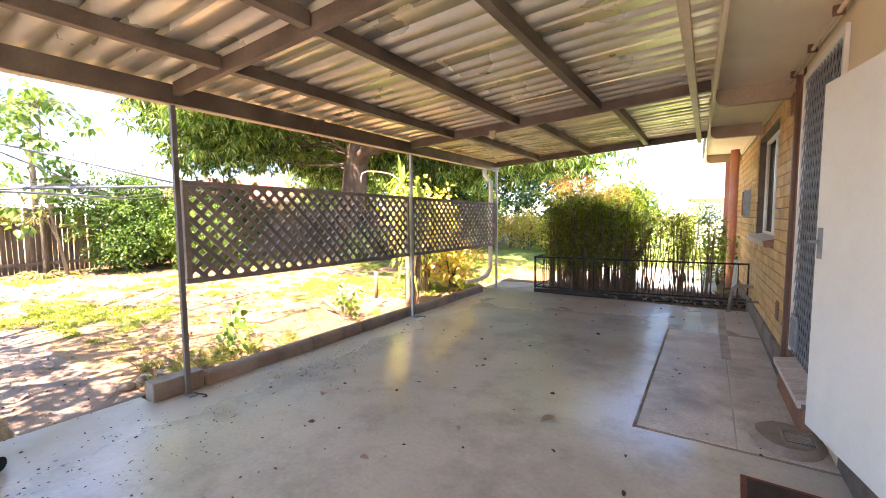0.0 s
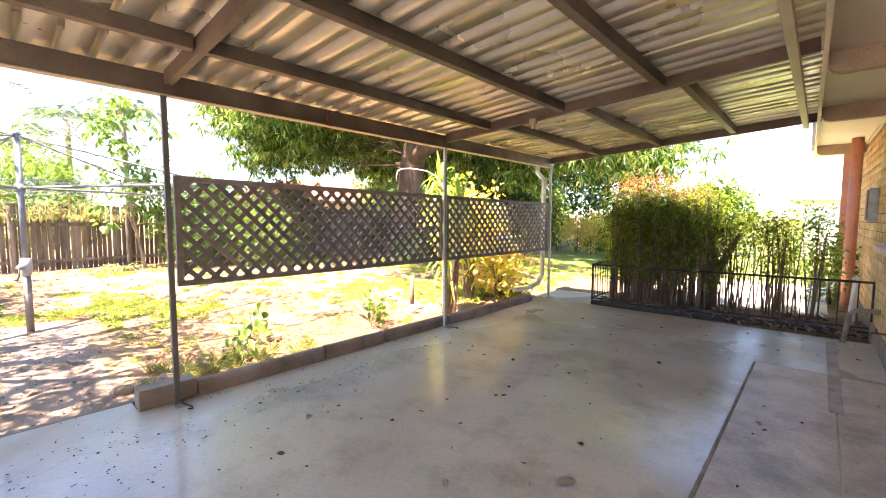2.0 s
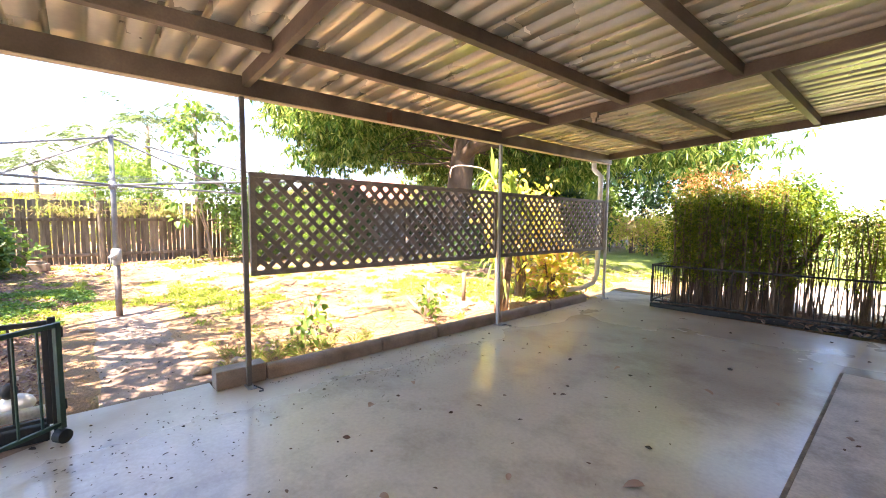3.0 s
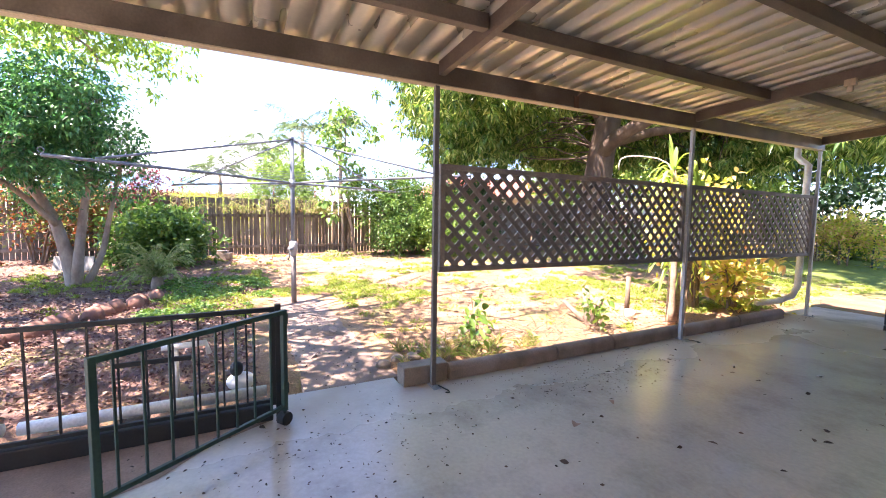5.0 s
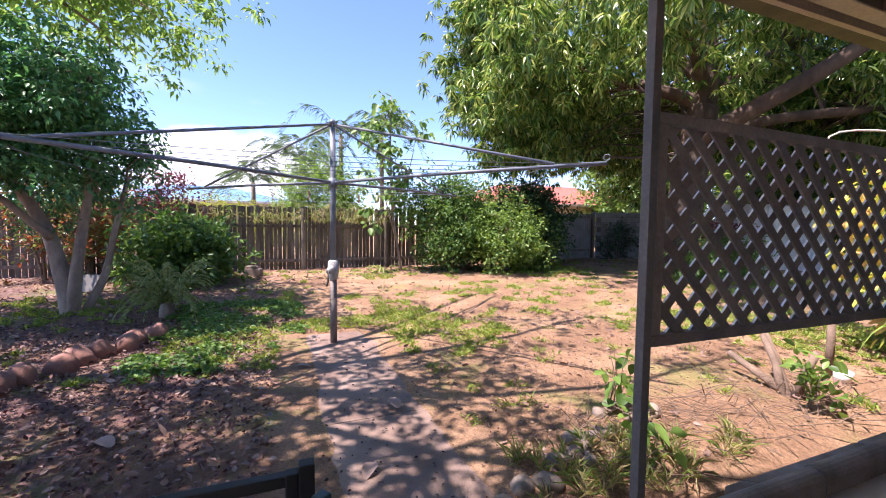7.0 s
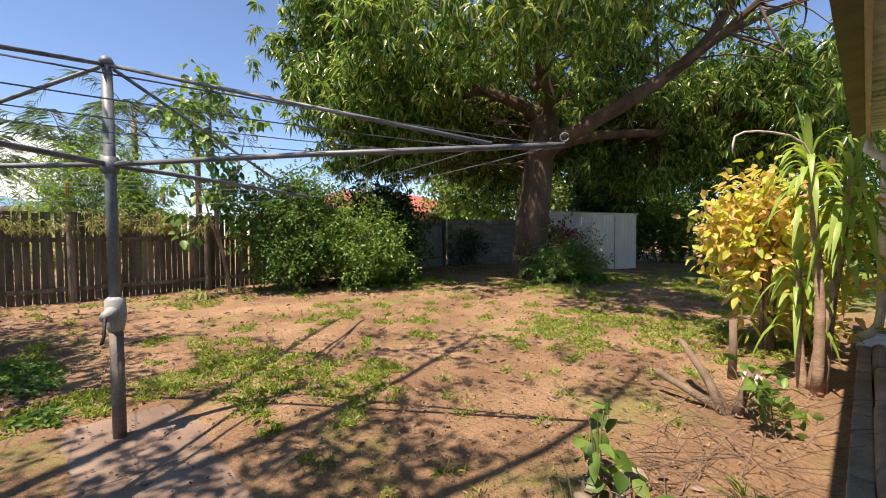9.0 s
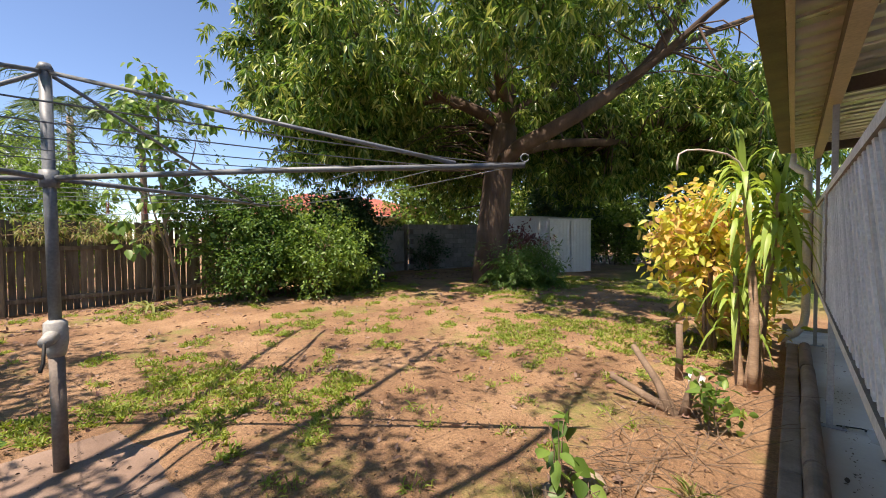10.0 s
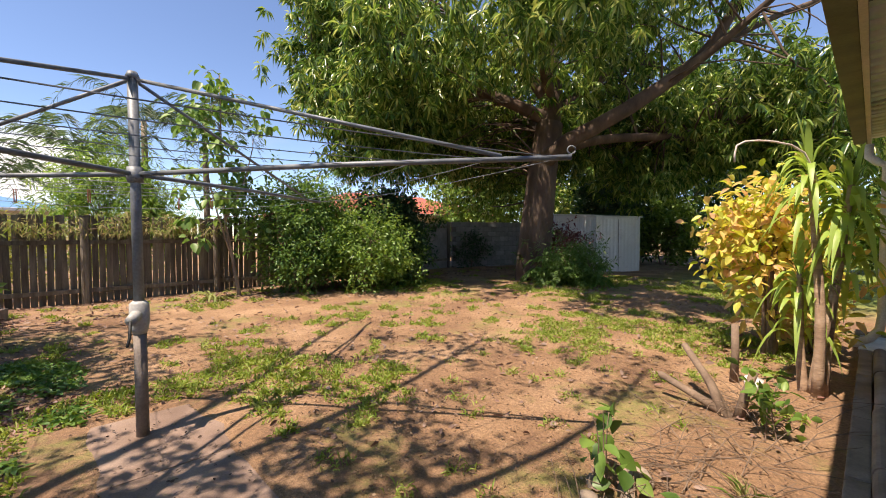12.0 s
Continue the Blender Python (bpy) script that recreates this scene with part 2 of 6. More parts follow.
M_PALEBARK = surface("pale_bark", [(0.17, 0.12, 0.09), (0.3, 0.23, 0.17), (0.42, 0.34, 0.27)], 4.0, 0.9, bump=0.5, fine=26, stretch=(1, 1, 0.5))
M_STEM = surface("tan_stem_bark", [(0.22, 0.14, 0.09), (0.34, 0.23, 0.15), (0.46, 0.33, 0.23)], 5.0, 0.9, bump=0.5, fine=30, stretch=(1, 1, 2.5))
M_TWIG = surface("dry_twig", [(0.12, 0.08, 0.055), (0.24, 0.17, 0.12)], 8.0, 0.9, bump=0.3)
M_REDSTONE = surface("red_edging_stone", [(0.2, 0.095, 0.07), (0.31, 0.16, 0.12)], 6.0, 0.95, bump=0.4, spread=0.2)
M_ROCK = surface("pale_rock", [(0.17, 0.13, 0.1), (0.27, 0.22, 0.17)], 6.0, 0.9, bump=0.4, spread=0.2)
M_REDROOF = surface("red_tile_roof", [(0.36, 0.09, 0.06), (0.48, 0.14, 0.09)], 3.0, 0.8, bump=0.3)
M_BLUEROOF = surface("blue_steel_roof", [(0.1, 0.24, 0.42), (0.14, 0.3, 0.5)], 2.0, 0.45, bump=0.05)
M_FARWALL = surface("far_cream_wall", [(0.62, 0.55, 0.42), (0.7, 0.63, 0.5)], 1.0, 0.8)
M_FARWHITE = surface("far_white_wall", [(0.72, 0.71, 0.68), (0.8, 0.79, 0.76)], 1.0, 0.8)
# near-black tone that puts the shade of unlit hollows into the colour
M_DARK = surface("hollow_shade", [(0.05, 0.045, 0.04), (0.08, 0.07, 0.06)], 2.0, 0.9)
M_MAT = surface("dark_coir_mat", [(0.035, 0.02, 0.015), (0.07, 0.04, 0.03)], 20.0, 1.0, bump=0.6, fine=200)
M_MATEDGE = surface("red_mat_edge", [(0.14, 0.04, 0.03), (0.2, 0.07, 0.05)], 10.0, 0.9, bump=0.3)
M_GLASS = glass_pane("window_glass")
M_BLIND = surface("cream_blind", [(0.6, 0.57, 0.5), (0.68, 0.65, 0.58)], 2.0, 0.6)

L_MANGO = leafy("mango_leaf", [(0.036, 0.088, 0.02), (0.08, 0.165, 0.034), (0.18, 0.28, 0.058), (0.42, 0.47, 0.15)], 0.26, 0.38)
L_BUSH = leafy("bright_bush_leaf", [(0.06, 0.13, 0.025), (0.13, 0.23, 0.045), (0.22, 0.33, 0.07)])
L_DARKBUSH = leafy("dark_bush_leaf", [(0.015, 0.05, 0.02), (0.03, 0.08, 0.03), (0.05, 0.11, 0.035)])
L_LEFT = leafy("fine_tree_leaf", [(0.03, 0.11, 0.045), (0.065, 0.19, 0.065), (0.13, 0.29, 0.1)], 0.38, 0.4)
L_MIDBUSH = leafy("mid_bush_leaf", [(0.04, 0.11, 0.024), (0.09, 0.18, 0.04), (0.16, 0.27, 0.06)])
L_RUSSET = leafy("russet_leaf", [(0.2, 0.07, 0.03), (0.28, 0.12, 0.05), (0.1, 0.16, 0.04), (0.16, 0.2, 0.06)])
L_LIGHT = leafy("light_tree_leaf", [(0.1, 0.2, 0.04), (0.18, 0.3, 0.07), (0.27, 0.4, 0.11)], 0.4, 0.55)
L_SAPLING = leafy("sapling_leaf", [(0.07, 0.15, 0.03), (0.14, 0.25, 0.06), (0.23, 0.36, 0.1)])
L_PALM = leafy("palm_leaf", [(0.05, 0.1, 0.045), (0.09, 0.15, 0.07), (0.14, 0.2, 0.1)])
L_BAMBOO = leafy("hedge_leaf", [(0.06, 0.115, 0.015), (0.13, 0.2, 0.025), (0.27, 0.31, 0.045)], 0.45, 0.5)
L_NEWGROWTH = leafy("orange_new_leaf", [(0.42, 0.14, 0.06), (0.45, 0.22, 0.08), (0.3, 0.24, 0.06)])
L_CROTON = leafy("yellow_croton_leaf", [(0.38, 0.48, 0.07), (0.66, 0.6, 0.12), (0.7, 0.56, 0.19), (0.66, 0.4, 0.22), (0.55, 0.56, 0.1), (0.32, 0.44, 0.06)], 0.45, 0.42)
L_DRAC = leafy("dracaena_leaf", [(0.11, 0.25, 0.04), (0.26, 0.4, 0.07), (0.48, 0.55, 0.18)])
L_DRYLEAF = leafy("dry_leaf", [(0.14, 0.085, 0.065), (0.23, 0.15, 0.115), (0.34, 0.25, 0.2), (0.21, 0.105, 0.08)], 0.8, 0.1)
L_SEED = leafy("dark_seed", [(0.02, 0.014, 0.01), (0.06, 0.035, 0.022), (0.12, 0.075, 0.05)], 0.7, 0.05)
L_CRUMB = leafy("soil_crumb", [(0.07, 0.045, 0.03), (0.16, 0.09, 0.055), (0.26, 0.16, 0.095), (0.36, 0.25, 0.15)], 0.8, 0.05)
L_MULCH = leafy("mulch_bit", [(0.05, 0.022, 0.02), (0.11, 0.05, 0.043), (0.19, 0.1, 0.088), (0.29, 0.2, 0.18)], 0.8, 0.05)
L_GRASS = leafy("grass_blade", [(0.14, 0.22, 0.03), (0.22, 0.31, 0.05), (0.34, 0.38, 0.1)], 0.6)
L_WEED = leafy("weed_leaf", [(0.06, 0.15, 0.03), (0.11, 0.22, 0.045), (0.18, 0.29, 0.06)], 0.5, 0.35)
L_YELLOWGREEN = leafy("yellow_green_blade", [(0.2, 0.26, 0.04), (0.3, 0.36, 0.06), (0.4, 0.42, 0.1)], 0.6, 0.4)
L_STRAW = leafy("straw_blade", [(0.3, 0.24, 0.12), (0.4, 0.34, 0.16), (0.2, 0.28, 0.07), (0.16, 0.26, 0.05)], 0.7)
L_PURPLE = leafy("purple_leaf", [(0.1, 0.03, 0.035), (0.17, 0.05, 0.05), (0.22, 0.09, 0.07)])
L_CYCAD = leafy("cycad_leaf", [(0.16, 0.24, 0.06), (0.27, 0.34, 0.11), (0.42, 0.4, 0.2)])
L_FERN = leafy("fern_leaf", [(0.05, 0.12, 0.02), (0.09, 0.18, 0.04), (0.14, 0.24, 0.06)])


# ---- building helpers ----
def thing(name, loc, label, category, group="", kind="", turn=0.0):
    ob = new(name)
    ob.empty_display_size = 0.1
    ob.matrix_basis = pose(*loc, 0, 0, turn)
    return tagged(ob, label, category, group, kind)


def mesh_of(bm, name, material, smooth=False):
    me = bpy.data.meshes.new(name)
    bmesh.ops.recalc_face_normals(bm, faces=bm.faces)
    if smooth:
        for f in bm.faces:
            f.smooth = True
    bm.to_mesh(me)
    bm.free()
    me.materials.append(material)
    return me


def part(name, bm, material, parent=None, label="", smooth=False):
    ob = new(name, mesh_of(bm, name, material, smooth))
    ob.parent = parent
    return tagged(ob, label)


def piece(name, me, parent, m):
    ob = new(name, me)
    ob.parent = parent
    ob.matrix_basis = m
    return ob


def box(bm, x0, x1, y0, y1, z0, z1, bevel=0.0, m=None):
    vs = [bm.verts.new((x, y, z)) for z in (z0, z1) for y in (y0, y1) for x in (x0, x1)]
    fs = [bm.faces.new([vs[i] for i in q]) for q in ((0, 2, 3, 1), (4, 5, 7, 6), (0, 1, 5, 4), (2, 6, 7, 3), (0, 4, 6, 2), (1, 3, 7, 5))]
    if bevel > 0:
        es = list({e for f in fs for e in f.edges})
        r = bmesh.ops.bevel(bm, geom=es, offset=bevel, segments=2, affect="EDGES", profile=0.6)
        vs = list({v for f in r["faces"] for v in f.verts} | {v for v in vs if v.is_valid})
    if m is not None:
        bmesh.ops.transform(bm, matrix=m, verts=[v for v in vs if v.is_valid])
    return bm


def abox(x0, x1, y0, y1, z0, z1, bevel=0.004):
    return box(bmesh.new(), x0, x1, y0, y1, z0, z1, bevel)


def tube(bm, pts, radii, seg=8, cap=True):
    pts = [Vector(p) for p in pts]
    if not isinstance(radii, (list, tuple)):
        radii = [radii] * len(pts)
    rings = []
    side = None
    for i, p in enumerate(pts):
        d = (pts[min(i + 1, len(pts) - 1)] - pts[max(i - 1, 0)]).normalized()
        if side is None:
            side = d.orthogonal().normalized()
        side = (side - d * side.dot(d)).normalized()
        up = d.cross(side)
        rings.append([bm.verts.new(p + (side * math.cos(a) + up * math.sin(a)) * radii[i]) for a in (2 * math.pi * k / seg for k in range(seg))])
    for a, b in zip(rings, rings[1:]):
        for k in range(seg):
            bm.faces.new((a[k], a[(k + 1) % seg], b[(k + 1) % seg], b[k]))
    if cap:
        bm.faces.new(rings[0][::-1])
        bm.faces.new(rings[-1])
    return bm


def atube(pts, radii, seg=8):
    return tube(bmesh.new(), pts, radii, seg)


def beam_between(bm, a, b, w, h, bevel=0.0):
    """A bar of width w and height h from a to b."""
    a, b = Vector(a), Vector(b)
    d = b - a
    m = Matrix.Translation(a) @ d.to_track_quat("Y", "Z").to_matrix().to_4x4()
    return box(bm, -w / 2, w / 2, 0, d.length, -h / 2, h / 2, bevel, m)


def raw_mesh(name, verts, faces, material, smooth=False):
    """A mesh from arrays: verts (n, 3) and faces (k, 3 or 4)."""
    me = bpy.data.meshes.new(name)
    verts, faces = np.asarray(verts, np.float32), np.asarray(faces, np.int32)
    w = faces.shape[1]
    me.vertices.add(len(verts))
    me.vertices.foreach_set("co", verts.ravel())
    me.loops.add(faces.size)
    me.loops.foreach_set("vertex_index", faces.ravel())
    me.polygons.add(len(faces))
    me.polygons.foreach_set("loop_start", np.arange(0, faces.size, w, dtype=np.int32))
    if smooth:
        me.polygons.foreach_set("use_smooth", np.ones(len(faces), bool))
    me.update(calc_edges=True)
    me.validate()
    me.materials.append(material)
    return me


rng = np.random.default_rng(7)


def unit(v):
    return v / np.maximum(np.linalg.norm(v, axis=-1, keepdims=True), 1e-9)


def leaf_arrays(p, d, length, width, droop=0.15, fold=0.25):
    """Folded pointed leaves: six corners and four triangles each."""
    n = len(p)
    d = unit(d)
    side = unit(np.cross(d, unit(rng.normal(size=(n, 3)) * 0.6 + np.array([0, 0, 1.0]))))
    nrm = np.cross(side, d)
    L, W = np.asarray(length).reshape(-1, 1) * np.ones((n, 1)), np.asarray(width).reshape(-1, 1) * np.ones((n, 1))
    down = np.array([0, 0, -1.0])
    mid = p + d * L * 0.5 + down * L * droop * 0.25
    v = np.stack([p, p + d * L * 0.42 + side * W * 0.5 + nrm * W * fold, mid, p + d * L * 0.42 - side * W * 0.5 + nrm * W * fold, p + d * L * 0.97 + down * L * droop], 1)
    if n < 14000 and float(np.mean(W) / np.mean(L)) > 0.42:
        # broad leaves: a rounder outline of ten triangles
        def rim(s, w, sg):
            return p + d * L * s + sg * side * W * w + nrm * W * fold * w * 1.6 + down * L * droop * s * s
        v = np.stack([p, rim(0.2, 0.36, 1), rim(0.45, 0.5, 1), rim(0.75, 0.33, 1), p + d * L + down * L * droop, rim(0.75, 0.33, -1), rim(0.45, 0.5, -1), rim(0.2, 0.36, -1),
                      p + d * L * 0.22 + down * L * droop * 0.05, p + d * L * 0.5 + down * L * droop * 0.25, p + d * L * 0.77 + down * L * droop * 0.6], 1)
        base = (np.arange(n) * 11).reshape(-1, 1, 1)
        f = np.array([[0, 8, 1], [0, 7, 8], [1, 8, 2], [8, 9, 2], [7, 6, 8], [8, 6, 9], [2, 9, 3], [9, 10, 3], [6, 5, 9], [9, 5, 10], [3, 10, 4], [5, 4, 10]]).reshape(1, 12, 3) + base
        return v.reshape(-1, 3), f.reshape(-1, 3)
    base = (np.arange(n) * 5).reshape(-1, 1, 1)
    f = np.array([[0, 2, 1], [0, 3, 2], [1, 2, 4], [2, 3, 4]]).reshape(1, 4, 3) + base
    return v.reshape(-1, 3), f.reshape(-1, 3)


def leaves(name, p, d, length, width, material, parent, label="", droop=0.15):
    v, f = leaf_arrays(p, d, length, width, droop)
    ob = new(name, raw_mesh(name, v, f, material))
    ob.parent = parent
    return tagged(ob, label)


def tuft_points(centres, per, spread):
    """Points and outward ways of leaves round twig ends."""
    c = np.repeat(np.asarray(centres), per, 0)
    o = rng.normal(size=c.shape) * spread
    return c + o, o


def ground_z(x, y):
    d = np.hypot(np.asarray(x) + 4.0, np.asarray(y) - 0.7)
    s = np.clip((d - 3.5) / 7.5, 0, 1)
    k = np.clip((-4.3 - np.asarray(x)) / 2.5, 0, 1)
    return 0.18 * s * s * (3 - 2 * s) * k * k * (3 - 2 * k)


def on_ground(x, y, dz=0.0):
    return (x, y, float(ground_z(x, y)) + dz)


# ---- ground ----
def ground_material():
    m = bpy.data.materials.new("bare_soil_and_lawn")
    m.use_nodes = True
    n, l = m.node_tree.nodes, m.node_tree.links
    b = n["Principled BSDF"]
    t = n.new("ShaderNodeTexCoord")

    def noi(s, d=6, rough=0.55):
        k = n.new("ShaderNodeTexNoise")
        k.inputs["Scale"].default_value, k.inputs["Detail"].default_value, k.inputs["Roughness"].default_value = s, d, rough
        l.new(t.outputs["Object"], k.inputs["Vector"])
        return k.outputs[0]

    soil = ramp(n, [(0.3, (0.17, 0.09, 0.05)), (0.5, (0.29, 0.17, 0.093)), (0.7, (0.42, 0.265, 0.155))])
    l.new(noi(1.1, 8, 0.65), soil.inputs[0])
    fine = n.new("ShaderNodeMapRange")
    fine.inputs["From Min"].default_value, fine.inputs["From Max"].default_value = 0.3, 0.7
    fine.inputs["To Min"].default_value, fine.inputs["To Max"].default_value = 0.6, 1.4
    f = noi(38, 8, 0.7)
    l.new(f, fine.inputs["Value"])
    tiny = n.new("ShaderNodeMapRange")
    tiny.inputs["From Min"].default_value, tiny.inputs["From Max"].default_value = 0.3, 0.7
    tiny.inputs["To Min"].default_value, tiny.inputs["To Max"].default_value = 0.65, 1.35
    l.new(noi(140, 4, 0.7), tiny.inputs["Value"])
    prod = n.new("ShaderNodeMath")
    prod.operation = "MULTIPLY"
    l.new(fine.outputs[0], prod.inputs[0])
    l.new(tiny.outputs[0], prod.inputs[1])
    hs = n.new("ShaderNodeHueSaturation")
    l.new(soil.outputs[0], hs.inputs["Color"])
    l.new(prod.outputs[0], hs.inputs["Value"])
    # darker mauve mulch in the side bed
    ms = n.new("ShaderNodeSeparateXYZ")
    l.new(t.outputs["Object"], ms.inputs[0])
    mr = n.new("ShaderNodeMapRange")
    mr.inputs["From Min"].default_value, mr.inputs["From Max"].default_value = 0.9, -0.5
    l.new(ms.outputs["Y"], mr.inputs["Value"])
    mn = n.new("ShaderNodeMath")
    mn.operation = "MULTIPLY"
    mr2 = ramp(n, [(0.35, (0.25, 0.25, 0.25)), (0.6, (1, 1, 1))])
    l.new(noi(1.7, 7, 0.65), mr2.inputs[0])
    l.new(mr.outputs[0], mn.inputs[0])
    l.new(mr2.outputs[0], mn.inputs[1])
    mulch = n.new("ShaderNodeMixRGB")
    mulch.inputs[2].default_value = (0.15, 0.08, 0.068, 1)
    l.new(mn.outputs[0], mulch.inputs[0])
    l.new(hs.outputs[0], mulch.inputs[1])
    # thin low weeds over the soil, and green lawn past the far wire fence
    weed = ramp(n, [(0.53, (0, 0, 0)), (0.68, (0.75, 0.75, 0.75))])
    l.new(noi(0.8, 9, 0.75), weed.inputs[0])
    sep = n.new("ShaderNodeSeparateXYZ")
    l.new(t.outputs["Object"], sep.inputs[0])
    far = n.new("ShaderNodeMapRange")
    far.inputs["From Min"].default_value, far.inputs["From Max"].default_value = 10.0, 13.0
    l.new(sep.outputs["Y"], far.inputs["Value"])
    east = n.new("ShaderNodeMapRange")
    east.inputs["From Min"].default_value, east.inputs["From Max"].default_value = -9.0, -7.0
    l.new(sep.outputs["X"], east.inputs["Value"])
    both = n.new("ShaderNodeMath")
    both.operation = "MULTIPLY"
    l.new(far.outputs[0], both.inputs[0])
    l.new(east.outputs[0], both.inputs[1])
    add = n.new("ShaderNodeMath")
    add.operation = "MAXIMUM"
    l.new(weed.outputs[0], add.inputs[0])
    l.new(both.outputs[0], add.inputs[1])
    green = ramp(n, [(0.3, (0.11, 0.16, 0.025)), (0.7, (0.22, 0.28, 0.05))])
    l.new(noi(9, 6), green.inputs[0])
    mx = n.new("ShaderNodeMixRGB")
    l.new(add.outputs[0], mx.inputs[0])
    l.new(mulch.outputs[0], mx.inputs[1])
    l.new(green.outputs[0], mx.inputs[2])
    l.new(mx.outputs[0], b.inputs["Base Color"])
    b.inputs["Roughness"].default_value = 0.95
    bp = n.new("ShaderNodeBump")
    bp.inputs["Strength"].default_value, bp.inputs["Distance"].default_value = 0.9, 0.04
    l.new(f, bp.inputs["Height"])
    l.new(bp.outputs[0], b.inputs["Normal"])
    return m


def build_ground():
    xs = np.concatenate([[-600, -200, -80, -40, -26], np.arange(-20, -4.3, 0.12), [-4.2, -4.05, -3, 0, 2, 6, 20, 80, 300, 600]])
    ys = np.concatenate([[-600, -200, -60, -25, -12], np.arange(-7, 19.01, 0.12), [22, 30, 60, 200, 600]])
    X, Y = np.meshgrid(xs, ys)
    Z = ground_z(X, Y)
    inside = (X > -4.25) & (Y > -12) & (Y < 9.0)
    rough = np.array([[noise.noise((x * 1.3, y * 1.3, 0)) * 0.02 + noise.noise((x * 5, y * 5, 3)) * 0.008 for x in xs] for y in ys])
    near_path = (Y > 0.2) & (Y < 2.0) & (X > -8.6) & (X < -4)
    Z = Z + np.where(near_path, 0.5 * rough - 0.008 + 0.016 * np.clip(np.abs(Y - 1.13) / 0.2 - 1.2, 0, 1), rough)
    Z = np.where(inside, -0.06, Z)
    k = len(xs)
    i, j = np.meshgrid(np.arange(len(ys) - 1), np.arange(k - 1), indexing="ij")
    a = (i * k + j).ravel()
    f = np.stack([a, a + 1, a + k + 1, a + k], 1)
    ob = new("ground", raw_mesh("ground", np.stack([X, Y, Z], -1).reshape(-1, 3), f, ground_material(), True))
    tagged(ob, "reddish bare soil yard with thin patches of weedy lawn", "ground", kind="structure")


build_ground()

slab = new("floor", mesh_of(box(abox(-4.1, 0.75, -6.0, 1.5, -0.2, 0.0, 0.0), -3.93, 0.75, 1.5, 8.0, -0.2, 0.0, 0.0), "floor", M_SLAB))
tagged(slab, "glossy grey painted concrete patio slab scattered with dry leaf bits", "floor", kind="structure")
slab2 = new("floor_strip", mesh_of(abox(-4.1, -2.96, 8.004, 9.1, -0.2, -0.004, 0.01), "floor_strip", M_PATCH))
tagged(slab2, "weathered concrete strip at the patio's end", "floor", kind="structure")

# an older bare concrete apron along the house
patch = thing("concrete_apron", (0, 0, 0), "stained bare concrete apron beside the house wall", "floor", kind="structure")
for y0, y1 in ((3.22, 6.26), (6.275, 7.98)):
    for x0, x1 in ((-0.39, 0.21), (0.222, 0.72)):
        if y0 > 6 and x0 < 0:
            x0 = -0.05
        part("panel", abox(x0, x1, y0, y1, -0.05, 0.007 if x0 < 0.2 else 0.0065, 0.004), M_PATCH if y0 < 6 else M_SLAB, patch)

for x0, x1, y0, y1 in ((-0.415, -0.391, 3.19, 6.27), (-0.39, 0.72, 3.195, 3.218), (-0.39, 0.72, 6.262, 6.274)):
    part("joint", abox(x0, x1, y0, y1, -0.02, 0.004, 0), M_DIRT, patch)

part("stained_band", abox(0.17, 0.26, 5.2, 7.8, 0.0, 0.0105, 0.002), M_BAND, patch, "dark patched seam")
part("dirt_line", abox(0.6, 0.7, 3.75, 7.9, 0.0, 0.01, 0.002), M_DIRT, patch, "dark dirt along the wall's foot")

pad = thing("side_pavement", (0, 0, 0), "sunlit pale concrete paving behind the hedge", "pavement", kind="structure")
for x0, x1, y0, y1 in ((-3.0, 0.2, 9.35, 13.2), (0.21, 4.5, 12.9, 15.0)):
    part("panel", abox(x0, x1, y0, y1, -0.1, 0.03, 0.01), M_PALECONCRETE, pad)

bare = thing("bare_concrete_strip", (0, 0, 0), "unpainted brown stained concrete strip along the steel fence", "floor", kind="structure")
bm = bmesh.new()
quad = [bm.verts.new(c) for c in ((-3.72, 0.48, 0.004), (-3.7, -5.9, 0.004), (-2.3, -5.9, 0.004), (-3.02, -0.75, 0.004), (-3.28, -0.13, 0.004), (-3.53, 0.11, 0.004))]
bm.faces.new(quad)
part("strip", bm, M_PATH, bare)

path = thing("path", (0, 0, 0), "narrow weathered concrete path leading out to the clothes hoist", "path", kind="structure")
for x0, x1, y0, y1 in ((-5.6, -4.104, 0.74, 1.55), (-7.05, -5.608, 0.74, 1.5), (-8.12, -7.058, 0.6, 1.7)):
    part("panel", abox(x0, x1, y0, y1, -0.1, 0.002, 0.004), M_PATH, path)


# ---- patio cover ----
SLOPE = 0.055


def roof_z(x):
    return 2.70 + SLOPE * (x + 3.83)


cover = thing("patio_cover", (-3.83, 5.05, 0), "open patio cover of brown steel beams under a corrugated zinc roof", "patio roof", kind="structure")


def cpart(name, bm, material, label="", smooth=False):
    bmesh.ops.translate(bm, vec=(3.83, -5.05, 0), verts=bm.verts)
    return part(name, bm, material, cover, label, smooth)


